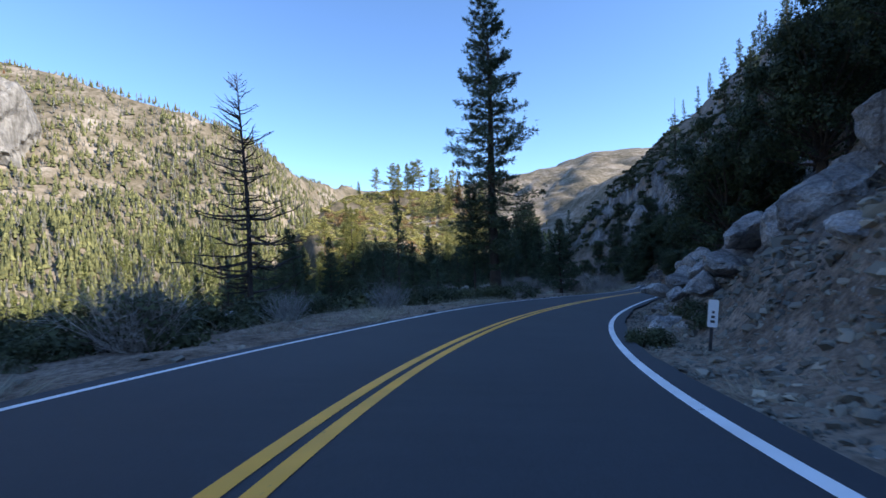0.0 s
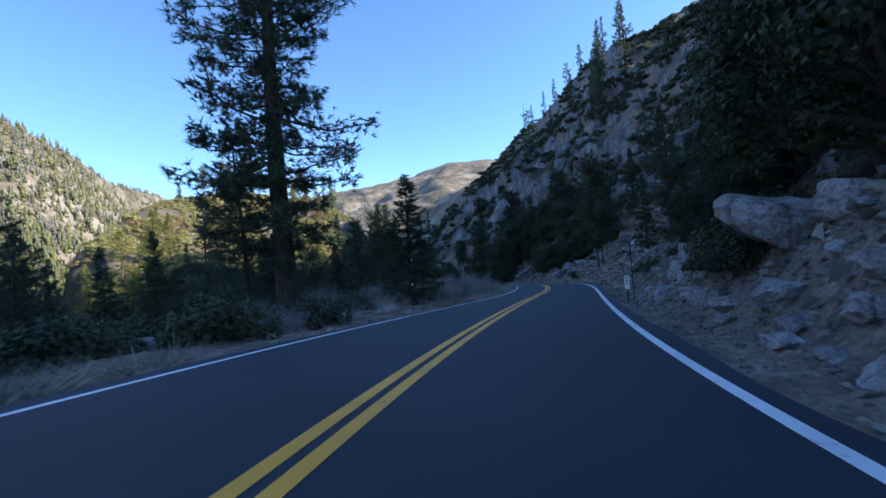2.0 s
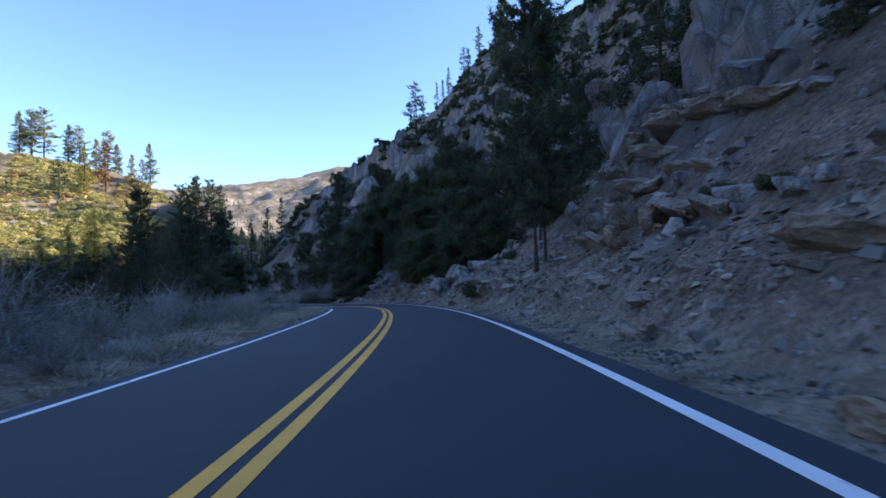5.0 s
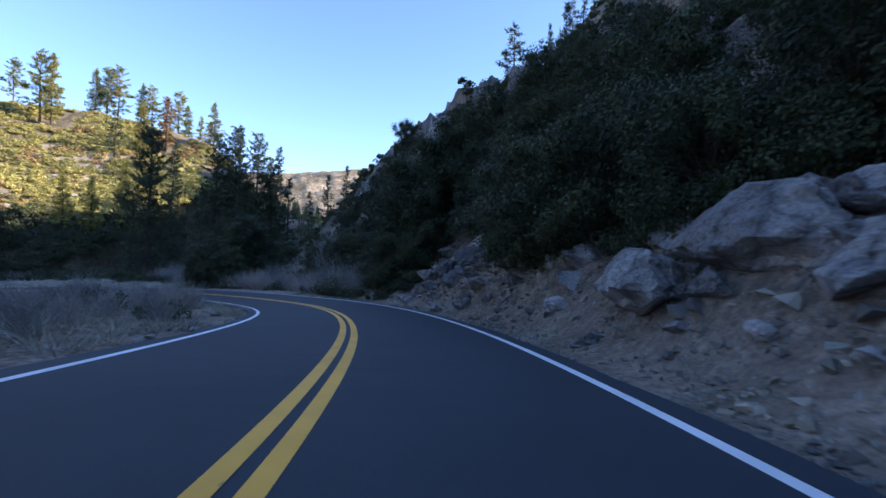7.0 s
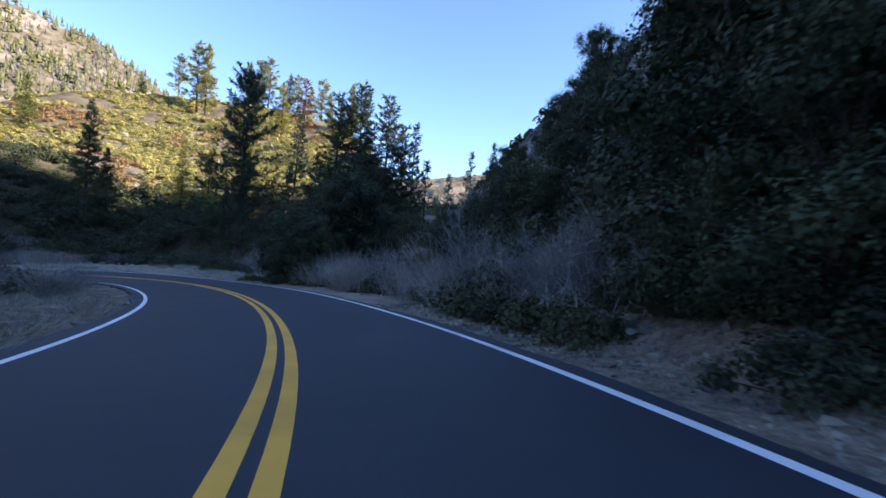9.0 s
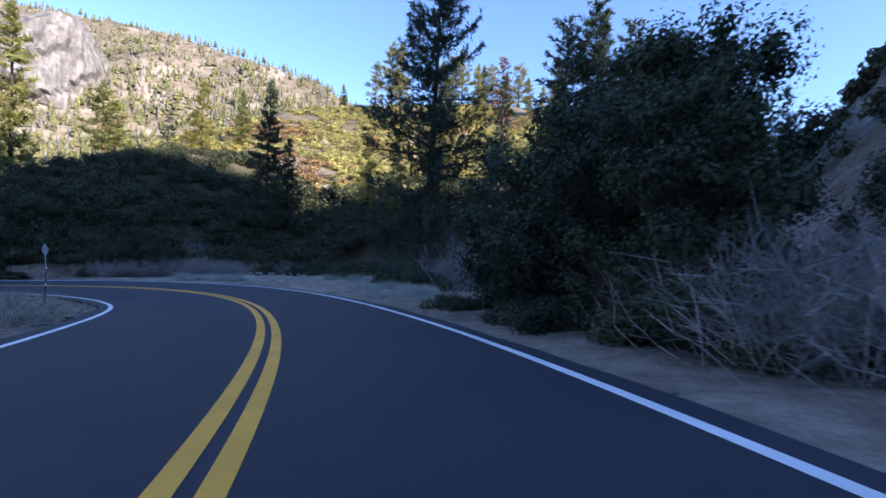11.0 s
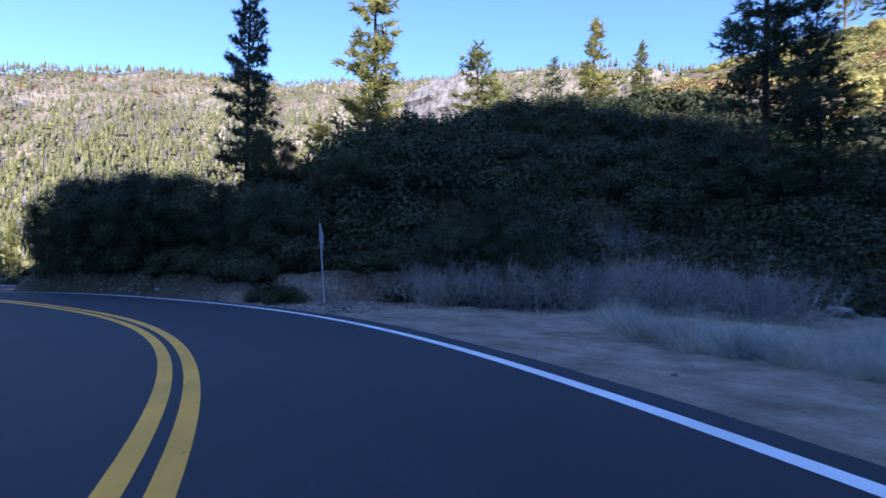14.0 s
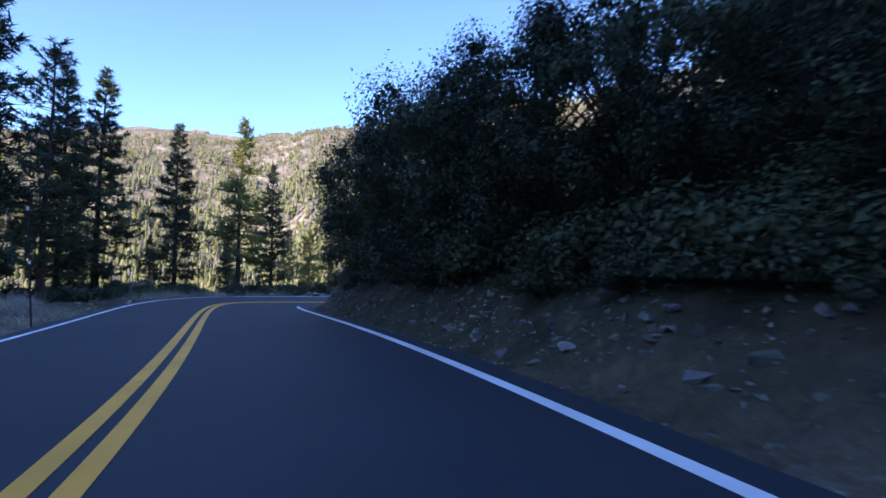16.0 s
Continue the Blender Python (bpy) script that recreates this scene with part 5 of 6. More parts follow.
def far_tree(r, layers=3, sides=6):
    vs, fs, o = [], [], 0
    for i in range(layers):
        z0, z1 = 0.08 + 0.72 * i / layers, min(1.0, 0.08 + 0.72 * i / layers + 0.42)
        rad = 0.17 * (1 - i / (layers + 0.6))
        a = np.arange(sides) / sides * 2 * np.pi + r.random()
        rr = rad * r.uniform(0.55, 1.25, sides)
        ring = np.c_[np.cos(a) * rr, np.sin(a) * rr, np.full(sides, z0) + r.uniform(-0.05, 0.04, sides)]
        vs.append(np.r_[ring, [[r.normal() * 0.01, r.normal() * 0.01, z1]]])
        fs.append(np.array([(o + j, o + (j + 1) % sides, o + sides) for j in range(sides)]))
        o += sides + 1
    f = np.concatenate(fs)
    return np.concatenate(vs), f, np.zeros(len(f), int)


n = 84000
az = np.radians(rng.uniform(-150, 34, n))
rad = 168 + np.where(np.degrees(az) < -12, 640, 1250) * rng.random(n) ** 1.15
px, py = rad * np.sin(az), 110 + rad * np.cos(az)
pz, pd, pe, pq, _, pr = ground_parts(px, py)
dense = 0.60 + 0.8 * fbm(px, py, 90, 4) + 0.6 * fbm(px, py, 25, 2) + 0.35 * ease(420, 200, pr)
dense = 1.25 * np.maximum(dense, 0.3) * np.interp(np.degrees(az), [-95, -75], [1.7, 1.0])
ok = (rng.random(n) < dense * np.where(np.degrees(az) > -12, 0.35, 1.0)) & ((pq < 0) | (pr > 190)) & (pe < 0) & (np.abs(pd) > 30)
ids = np.where(ok)[0][:46000]
s = rng.uniform(2.8, 9.0, len(ids)) * np.interp(np.degrees(az[ids]), [-95, -80], [1.25, 1.0]) * np.interp(pr[ids], [250, 550], [1.25, 0.85])
kind = rng.random(len(ids)) * np.interp(pr[ids], [250, 420], [0.85, 1.0]) + np.interp(pr[ids], [300, 600], [0, 0.12]) * (rng.random(len(ids)) < 0.9)
FT = [far_tree(np.random.default_rng(i)) for i in range(5)]
for nm, lo, hi, mat, text in (("far_forest", 0, 0.62, FAR_NEEDLE, "sparse sunlit conifer forest on the far valley side"), ("dead_far_forest", 0.62, 1.08, DEAD_FAR, "grey burnt conifers among the far forest"),
                              ("rusty_far_forest", 1.08, 1.2, NEEDLE_RUST, "scattered rusty conifers on the far valley side")):
    sel = ids[(kind >= lo) & (kind < hi)]
    ss = s[(kind >= lo) & (kind < hi)]
    w = ss * (0.8 if "dead" in nm else 1.45) * rng.uniform(0.75, 1.2, len(sel))
    scatter(nm, FT, np.c_[px[sel], py[sel], pz[sel] - 0.5], np.c_[w, w, ss], rng.random(len(sel)) * 6.28, [mat], text, "forest")
vt = []
for i in range(3):
    tr, cr = conifer(np.random.default_rng(300 + i), 16, 2.9, 0.06, 1.3, 4, 0.2, 1.1, 2.4, 0.8, ragged=0.28, fan=2)
    vt.append(cr)
n = 900
px, py = rng.uniform(-190, -8, n), rng.uniform(10, 330, n)
pz, pd, pe, pq, _, pr = ground_parts(px, py)
ok = (pd < -65) & (pd > -210) & (pq < 0.5) | ((px < -55) & (py > 150) & (pd < -15))
ids = np.where(ok)[0][:180]
s = rng.uniform(0.6, 1.25, len(ids))
# valley trees get the needle colour with sun painted in
scatter("valley_forest", vt, np.c_[px[ids], py[ids], pz[ids] - 0.3], np.c_[s, s, s], rng.random(len(ids)) * 6.28, [BARK, NEEDLE_SUNLIT], "conifers standing on the valley floor below the road", "forest")

# ---- rocks ----
ROCKS = [rock_mesh(i, 4, 16, 0.15) for i in range(5)]
SLABS = [rock_mesh(20 + i, 4, 19, 0.15, (1.15, 0.85, 0.6)) for i in range(4)]
TOWERS = [rock_mesh(40 + i, 4, 22, 0.12, (0.95, 0.75, 1.5)) for i in range(4)]


for data in TOWERS:
    data.materials[0] = CLIFF_ROCK
TAN_SLABS = [rock_mesh(220 + i, 4, 16, 0.2, (1.5, 0.9, 0.42)) for i in range(4)]
for data in TAN_SLABS:
    data.materials[0] = TAN_ROCK
GREY_SLABS = [rock_mesh(24 + i, 4, 22, 0.18, (1.15, 0.85, 0.6)) for i in range(4)]
for data in GREY_SLABS:
    data.materials.clear()
    data.materials.append(GREY_ROCK)


def boulder(x, y, z, size, meshes=ROCKS, turn=None, tilt=0.0, label="weathered grey granite boulder on the bank", group="", stretch=(1, 1, 1)):
    ob = new("granite_boulder" if meshes is not TOWERS else "granite_outcrop", meshes[int(rng.integers(0, len(meshes)))])
    turn = float(rng.uniform(0, 360)) if turn is None else turn
    ob.matrix_basis = pose(x, y, z, tilt, tilt * 0.5, turn) @ Matrix.Diagonal((size * stretch[0], size * stretch[1], size * stretch[2], 1))
    return tagged(ob, label, "boulder" if meshes is not TOWERS else "rock", group)


def on_ground(x, y, lift=0.0):
    return float(ground_z(x, y)[0]) + lift


big = "large pale layered granite slab jutting from the bank"
for x, y, z, size, turn, tilt in ((8.5, 12.7, 2.35, 1.15, 40, -8), (7.7, 12.6, 1.55, 1.1, 35, -6), (7.0, 12.7, 0.95, 0.7, 20, 4), (9.3, 11.4, 2.5, 0.75, 50, 6), (9.4, 10.3, 2.9, 0.95, 70, -14), (8.8, 10.9, 1.9, 1.25, 30, -24), (8.0, 9.6, 1.8, 1.0, 25, -26),
                                (9.4, 8.7, 4.3, 1.7, 60, -52), (10.2, 9.6, 3.6, 1.3, 30, -20), (10.4, 12.6, 2.7, 1.3, 80, 10), (8.7, 17.2, 0.75, 0.95, 40, -12), (8.3, 18.1, 0.35, 0.6, 10, 5), (8.2, 16.6, 0.35, 0.6, 60, -10), (9.4, 17.9, 1.25, 0.85, 75, 14), (9.3, 16.2, 1.15, 0.9, 30, -8),
                                (10.2, 18.6, 1.35, 0.9, 50, 8), (10.0, 15.2, 1.6, 1.0, 20, -12), (11.6, 22.4, 0.6, 0.55, 30, 10), (11.0, 20.4, 0.7, 0.7, 70, -8)):
    boulder(x, y, max(z + 0.2, on_ground(x, y, 0.25)), size * 1.1, SLABS, turn, tilt, big, "slabs on the cut bank")
boulder(15.9, 29.5, on_ground(15.9, 29.5, 0.4), 1.75, ROCKS, 30, 10, "huge rounded granite boulder beside the road")
for x, y, s in ((15.3, 28.0, 0.7), (16.1, 32.2, 0.4), (15.6, 31.3, 0.45), (14.9, 30.1, 0.4), (14.0, 28.3, 0.65), (13.9, 29.5, 0.28), (13.4, 26.4, 0.35), (14.6, 26.6, 0.5), (16.8, 33.2, 0.45), (12.8, 24.6, 0.4)):
    boulder(x, y, on_ground(x, y, 0.1), s * 1.35, ROCKS)
boulder(0.4, 41.2, on_ground(0.4, 41.2, 0.2), 0.75, ROCKS, 20, 0, "pale granite boulder on the valley-side verge")
boulder(-15.4, 33.6, on_ground(-15.4, 33.6, 0.3), 0.9, ROCKS, 50, 0, "pale granite boulder beside the dead conifer")
for x, y, s in ((22.6, 41.0, 0.34), (22.1, 40.4, 0.28), (21.4, 39.4, 0.3), (21.0, 38.9, 0.22), (19.2, 38.3, 0.2), (18.7, 37.6, 0.17), (18.2, 37.2, 0.2), (17.9, 36.8, 0.16), (18.5, 36.9, 0.14), (18.0, 36.4, 0.13), (19.4, 38.9, 0.14), (20.2, 39.6, 0.16)):
    boulder(x, y, on_ground(x, y, 0.02), s, SLABS, tilt=float(rng.uniform(0, 30)), label="small pale blue-grey stone below the fractured ledge", group="stones below the ledge")


def ledge(a, b, height, lean, rows, seed, label, deep=1.0):
    """A rock face from a to b along its foot, split by cracks into close-set angular blocks, each a part."""
    r = np.random.default_rng(seed)
    a, b = np.array(a), np.array(b)
    along_u = (b - a) / np.linalg.norm(b - a)
    out = np.cross(along_u, (0, 0, 1.0))
    out /= np.linalg.norm(out)
    up = np.array((0, 0, 1.0)) * math.cos(math.radians(lean)) - out * math.sin(math.radians(lean))
    face = np.cross(along_u, up)
    length = np.linalg.norm(b - a)
    ob = tagged(new("granite_ledge"), label, "rock")
    ob.location = a
    level = np.cumsum(np.r_[0, r.uniform(0.6, 1.4, rows)])
    level = level / level[-1] * height
    step_back = 0.0
    for j in range(rows):
        tall = level[j + 1] - level[j]
        cuts = [r.uniform(-0.25, 0.0)]
        while cuts[-1] < length - 0.1 * j:
            cuts.append(cuts[-1] + tall * r.uniform(0.55, 1.7))
        slant = r.uniform(-0.14, 0.14)
        for c0, c1 in zip(cuts, cuts[1:]):
            gap = r.uniform(0.008, 0.035)
            quad = np.array([(c0 + gap, level[j] + gap), (c1 - gap, level[j] + gap), (c1 - gap, level[j + 1] - gap), (c0 + gap, level[j + 1] - gap)])
            quad += np.c_[r.normal(size=4) * 0.1, r.normal(size=4) * 0.07] * tall
            quad[:, 1] += slant * quad[:, 0] * 0.5
            n = 6
            g = np.linspace(0, 1, n)
            U, V = np.meshgrid(g, g)
            flat = quad[0] * ((1 - U) * (1 - V))[..., None] + quad[1] * (U * (1 - V))[..., None] + quad[2] * (U * V)[..., None] + quad[3] * ((1 - U) * V)[..., None]
            edge = np.minimum(np.minimum(U, 1 - U), np.minimum(V, 1 - V))
            tilt_u, tilt_v = r.normal() * 0.2, r.normal() * 0.18
            proud = r.uniform(-0.30, 0.26) * tall * 1.5 - step_back + (tilt_u * (U - 0.5) + tilt_v * (V - 0.5)) * tall * 1.6
            proud = proud + r.normal(size=U.shape) * 0.022 - np.where(edge < 0.01, 0.05, 0.0) * r.uniform(0.4, 1.3, U.shape)
            split = r.uniform(0.25, 0.75)
            proud = proud - np.where(U * r.uniform(0.6, 1.2) + V * r.uniform(-0.5, 0.5) > split, r.uniform(0.0, 0.06), 0)
            p = flat[..., :1] * along_u + flat[..., 1:] * up + proud[..., None] * face
            rim = [(0, c) for c in range(n)] + [(c, n - 1) for c in range(1, n)] + [(n - 1, c) for c in range(n - 2, -1, -1)] + [(c, 0) for c in range(n - 2, 0, -1)]
            idx = np.arange(n * n).reshape(n, n)
            rim_i = np.array([idx[q] for q in rim])
            v = np.r_[p.reshape(-1, 3), p.reshape(-1, 3)[rim_i] - out * deep]
            f = np.stack([idx[:-1, :-1], idx[:-1, 1:], idx[1:, 1:], idx[1:, :-1]], -1).reshape(-1, 4)
            m = len(rim_i)
            back = n * n + np.arange(m)
            f = np.r_[f, np.stack([rim_i, back, np.roll(back, -1), np.roll(rim_i, -1)], -1)]
            part("block", mesh_of("block", v, f, LEDGE_ROCK), ob)
        step_back += r.uniform(0.0, 0.14)
    return ob


text = "pale blue-grey granite ledge split by cracks into angular blocks"
ledge((19.75, 38.0, -2.0), (18.5, 35.75, -1.75), 1.55, 14, 4, 5, text)
ledge((17.6, 36.15, -2.1), (17.7, 34.7, -2.0), 0.62, 22, 1, 8, "low pale granite slab split by two cracks beside the road")
ledge((18.55, 35.6, -1.75), (17.9, 34.0, -1.5), 1.85, 16, 4, 12, text)
ledge((21.0, 38.2, -0.9), (20.0, 36.1, -0.6), 0.8, 10, 2, 17, text)
for x, y, lift, size, turn in ((46.5, 90.9, -0.2, 1.75, 70), (47.0, 88.7, -0.35, 2.1, 78), (46.0, 86.2, -0.25, 1.3, 75), (48.2, 91.6, 0.0, 1.5, 60), (47.6, 86.6, 0.1, 1.4, 85)):
    boulder(x, y, on_ground(x, y, lift), size, SLABS, turn, 6, "broad flat-topped granite boulder under dark brush", "boulders under the brush", (1.15, 0.9, 0.85))
for x, y, s in ((46.3, 94.2, 0.6), (47.6, 87.0, 0.7), (44.8, 87.1, 0.36), (44.4, 85.7, 0.3), (45.2, 88.8, 0.3), (45.3, 86.4, 0.7), (44.6, 84.9, 0.4), (45.3, 84.6, 0.5), (48.8, 86.2, 0.8), (49.6, 84.4, 0.6), (48.4, 83.2, 0.55), (50.2, 83.0, 0.8)):
    boulder(x, y, on_ground(x, y, 0.05), s, SLABS)
for x, y, s in ((47.3, 101.6, 0.9), (46.3, 109.0, 0.7), (45.9, 103.4, 0.55), (46.6, 101.6, 0.75), (46.9, 99.8, 0.4),
                (50.4, 114.0, 1.0), (50.3, 110.3, 0.8), (48.9, 110.4, 0.55), (48.5, 108.8, 0.65), (48.7, 111.8, 0.5), (47.5, 109.0, 0.95), (46.6, 108.1, 0.25),
                (51.8, 112.1, 0.7), (49.5, 109.5, 0.7), (47.9, 110.3, 0.45), (48.2, 111.2, 0.5), (49.6, 111.8, 0.55), (46.3, 109.2, 0.3)):
    boulder(x, y, on_ground(x, y, 0.15), s, GREY_SLABS, tilt=12, label="dark grey stacked granite slab on the bank", group="stacked slabs at the bend")
DARK_SLABS = []
for i in range(4):
    DARK_SLABS.append(rock_mesh(130 + i, 4, 26, 0.2, (1.25, 0.8, 0.7)))
    DARK_SLABS[-1].materials.clear()
    DARK_SLABS[-1].materials.append(DARK_ROCK)
for x, y, lift, s, tilt in ((48.6, 105.0, -0.3, 2.0, 24), (47.6, 106.2, -0.2, 1.4, 20), (49.8, 104.0, 0.0, 2.0, 26), (48.6, 103.4, -0.3, 1.3, 18), (47.4, 104.8, -0.4, 1.1, 12), (50.2, 105.4, 0.0, 1.6, 28), (47.2, 107.6, -0.2, 0.9, 10), (49.4, 102.4, -0.2, 1.3, 15)):
    boulder(x, y, on_ground(x, y, lift + 0.1), s * 1.05, DARK_SLABS, float(rng.uniform(60, 110)), tilt, "black lichen-stained broken granite outcrop on the bank", "dark outcrop at the bend")
for x, y, s in ((-1.4, 167.0, 0.36), (-2.3, 169.5, 0.47), (-0.5, 168.8, 0.6), (0.0, 169.8, 0.41), (1.2, 169.7, 0.52), (2.7, 169.8, 0.39), (2.3, 177.7, 0.46), (3.3, 179.0, 0.42), (7.2, 176.8, 0.98), (9.3, 176.8, 0.38), (-0.9, 169.6, 0.45), (3.4, 170.6, 0.3), (4.0, 170.9, 0.38), (4.9, 171.0, 0.36), (5.6, 171.0, 0.42), (7.6, 171.6, 0.4), (10.4, 172.4, 0.75), (12.8, 171.0, 0.4), (16.4, 164.0, 0.55), (1.0, 169.8, 0.22), (18.2, 160.6, 0.5)):
    boulder(x, y, on_ground(x, y, 0.25 * s), s, ROCKS, label="pale granite stone lying at the pullout's edge", group="stones along the pullout")
for x, y, s in ((-17.8, 151.4, 0.4), (-18.6, 150.6, 0.35), (-19.6, 150.2, 0.45), (-20.6, 149.6, 0.4), (-21.4, 149.2, 0.35), (-17.0, 152.4, 0.3), (-19.0, 151.8, 0.4), (-22.2, 148.6, 0.35), (-14.8, 154.0, 0.35), (-13.4, 154.6, 0.25)):
    boulder(x, y, on_ground(x, y, 0.02), s * 0.5, GREY_SLABS, label="loose broken granite block at the hill's foot", group="broken blocks at the hill's foot")
for x, y, z, s, tilt in ((44.4, 69.2, 0.3, 1.7, 20), (45.6, 69.4, 1.7, 1.8, 24), (46.6, 69.0, 3.2, 2.0, 18), (44.0, 67.0, 0.6, 1.5, 26), (46.0, 66.6, 3.0, 2.0, 22), (47.4, 72.4, 1.6, 1.5, 30), (48.8, 73.0, 3.2, 1.7, 26), (48.2, 70.0, 5.0, 2.0, 20), (42.6, 65.4, 0.2, 1.2, 24), (44.6, 64.4, 2.6, 1.8, 20),
                         (42.2, 70.2, -1.5, 1.1, 28), (43.2, 71.6, -1.4, 1.0, 24), (41.0, 68.2, -1.8, 0.9, 30), (40.2, 66.0, -1.6, 1.0, 26), (39.4, 63.6, -1.3, 1.1, 22)):
    boulder(x, y, min(z, on_ground(x, y, 0.25 * s)), s, TAN_SLABS, float(rng.uniform(30, 60)), tilt, "tan and grey layered granite ledge on the dry bank", "tan ledges on the bank")
# bare rock standing out of the mountain side
spots = [(72, 108), (75, 112), (78, 116), (81, 121), (84, 126), (70, 100), (74, 120), (68, 112), (64, 96), (60, 88), (57, 80), (55, 73), (52, 68), (66, 130), (70, 138), (62, 124), (76, 134), (60, 140), (80, 172),
         (88, 132), (92, 138), (58, 70), (50, 60), (46, 56), (62, 78), (66, 86), (86, 150), (94, 158), (100, 166), (40, 50), (44, 54), (54, 64), (96, 146), (58, 130), (48, 66), (52, 76), (68, 90)]
for x, y in spots:
    x, y = x + rng.uniform(-2, 2), y + rng.uniform(-2, 2)
    s = rng.uniform(2.0, 4.6)
    boulder(x, y, on_ground(x, y, -0.1 * s), s, TOWERS, tilt=float(rng.uniform(-10, 10)), label="steep cracked granite outcrop on the mountain side", group="granite outcrops", stretch=(1, 1, rng.uniform(0.8, 1.3)))
for x, y in ((-8, 215), (-20, 206), (5, 226), (-30, 226), (-16, 226), (-2, 206), (-36, 205), (12, 228), (-24, 190), (-10, 196)):
    boulder(x, y, on_ground(x, y, 0.0), rng.uniform(1.0, 2.2), SLABS, label="sunlit granite boulder among the knoll's brush", group="boulders on the knoll")


def make_cliff():
    """Granite seen from far off: cracks and streaks metres across."""
    m, t, b = nodes_of("pale_granite")
    mp = t.nodes.new("ShaderNodeMapping")
    mp.inputs["Scale"].default_value = (0.13, 0.13, 0.13)
    t.links.new(world_place(t), mp.inputs["Vector"])
    tall = t.nodes.new("ShaderNodeMapping")
    tall.inputs["Scale"].default_value = (0.25, 0.25, 0.05)
    t.links.new(world_place(t), tall.inputs["Vector"])
    c = ramp(t, noise_of(t, 1.0, 7, 0.7, mp.outputs[0]), [(0.3, (0.12, 0.11, 0.098)), (0.5, (0.24, 0.222, 0.20)), (0.68, (0.35, 0.325, 0.295))])
    c = mix(t, 1.0, c, ramp(t, noise_of(t, 1.0, 5, 0.65, tall.outputs[0]), [(0.38, (0.55, 0.54, 0.52)), (0.58, (1.1, 1.1, 1.1))]), "MULTIPLY")
    t.links.new(c, b.inputs["Base Color"])
    b.inputs["Roughness"].default_value = 0.92
    bump(t, b, noise_of(t, 1.2, 6, 0.65, mp.outputs[0]), 1.0, 2.0)
    return m


PALE = make_cliff()
DOME = rock_mesh(78, 5, 7, 0.12, (1.0, 0.8, 0.75))
DOME.materials[0] = PALE
dome = new("granite_dome", DOME)
dome.matrix_basis = pose(-338, 356, on_ground(-338, 356, -8), 0, 0, 40) @ Matrix.Diagonal((62, 66, 60, 1))
tagged(dome, "huge smooth pale granite dome on the sunlit hill", "rock")
for x, y, s in ((-800, -366, 30), (-775, -382, 20), (-760, -330, 16), (-640, -120, 14), (-560, 10, 16), (-590, 70, 13), (-520, 130, 15)):
    top = new("granite_dome", DOME)
    top.matrix_basis = pose(x, y, on_ground(x, y, -0.2 * s), 0, 0, x) @ Matrix.Diagonal((s, s * 0.8, s * 0.6, 1))
    tagged(top, "pale granite outcrop among the trees of the far hill", "rock", "outcrops on the far hills")


def arrays_of(me):
    v = np.empty(len(me.vertices) * 3)
    me.vertices.foreach_get("co", v)
    me.calc_loop_triangles()
    f = np.empty(len(me.loop_triangles) * 3, np.int32)
    me.loop_triangles.foreach_get("vertices", f)
    return v.reshape(-1, 3), f.reshape(-1, 3), np.zeros(len(f) // 3, int)


def shard(seed, points=13, flat=0.6):
    """A small angular broken stone."""
    r = np.random.default_rng(seed)
    bm = bmesh.new()
    d = r.normal(size=(points, 3))
    d /= np.linalg.norm(d, axis=1, keepdims=True)
    for p in d * r.uniform(0.75, 1.1, (points, 1)) * np.array([1, 0.75, flat]):
        bm.verts.new(p)
    bmesh.ops.convex_hull(bm, input=bm.verts[:])
    bmesh.ops.triangulate(bm, faces=bm.faces[:])
    return arrays_of(solid(bm, GRANITE, "shard"))


def tipped(arrays, tilt, turn):
    m = np.array(Matrix.Rotation(radians(turn), 3, "Z") @ Matrix.Rotation(radians(tilt), 3, "X"))
    return arrays[0] @ m.T, arrays[1], arrays[2]


LEDGE = [tipped(arrays_of(rock_mesh(80 + i, 2, 15, 0.14, (1.3, 0.85, 0.6))), 10 + 3 * i, 0) for i in range(6)]
n = 620
k = np.r_[rng.uniform(4.0, 13.4, n // 2), rng.uniform(8.2, 12.2, n - n // 2)]
ix = np.clip((k / 0.05).astype(int), 0, len(RC) - 1)
off = RIGHT + np.where(np.arange(n) < n // 2, 1.4 + rng.exponential(4.0, n), rng.uniform(2.4, 15, n))
px, py = RC[ix, 0] + RN[ix, 0] * off, RC[ix, 1] + RN[ix, 1] * off
s = np.minimum(0.16 + rng.exponential(0.3, n), np.minimum(1.3, 0.25 + 0.25 * (off - RIGHT)))
near = np.argsort(off - 3 * s)[:190]
for m in near:
    bare = bool(8.0 < k[m] < 11.4)
    boulder(px[m], py[m], on_ground(px[m], py[m], -(0.3 if bare else 0.05) * s[m]), s[m] * (1.05 if bare else 1.0), TAN_SLABS if bare else GREY_SLABS if k[m] > 11 else SLABS, turn=float(rng.uniform(30, 60) if bare else rng.uniform(20, 90)), tilt=float(rng.uniform(12, 34) if bare else rng.uniform(5, 25)), label="grey granite ledge breaking out of the cut bank", group="ledges of the cut bank")
rest = np.setdiff1d(np.arange(n), near)
px, py, s, n = px[rest], py[rest], s[rest], len(rest)
scatter("bank_ledges", LEDGE, np.c_[px, py, ground_z(px, py) - 0.05 * s], np.c_[s, s, s * rng.uniform(0.7, 1.2, n)], np.radians(rng.uniform(20, 90, n)) + np.where(rng.random(n) < 0.25, 1.5, 0), [GRANITE], "grey and tan granite ledges breaking out of the cut bank", "rocks")
PEB = [shard(60 + i) for i in range(8)]
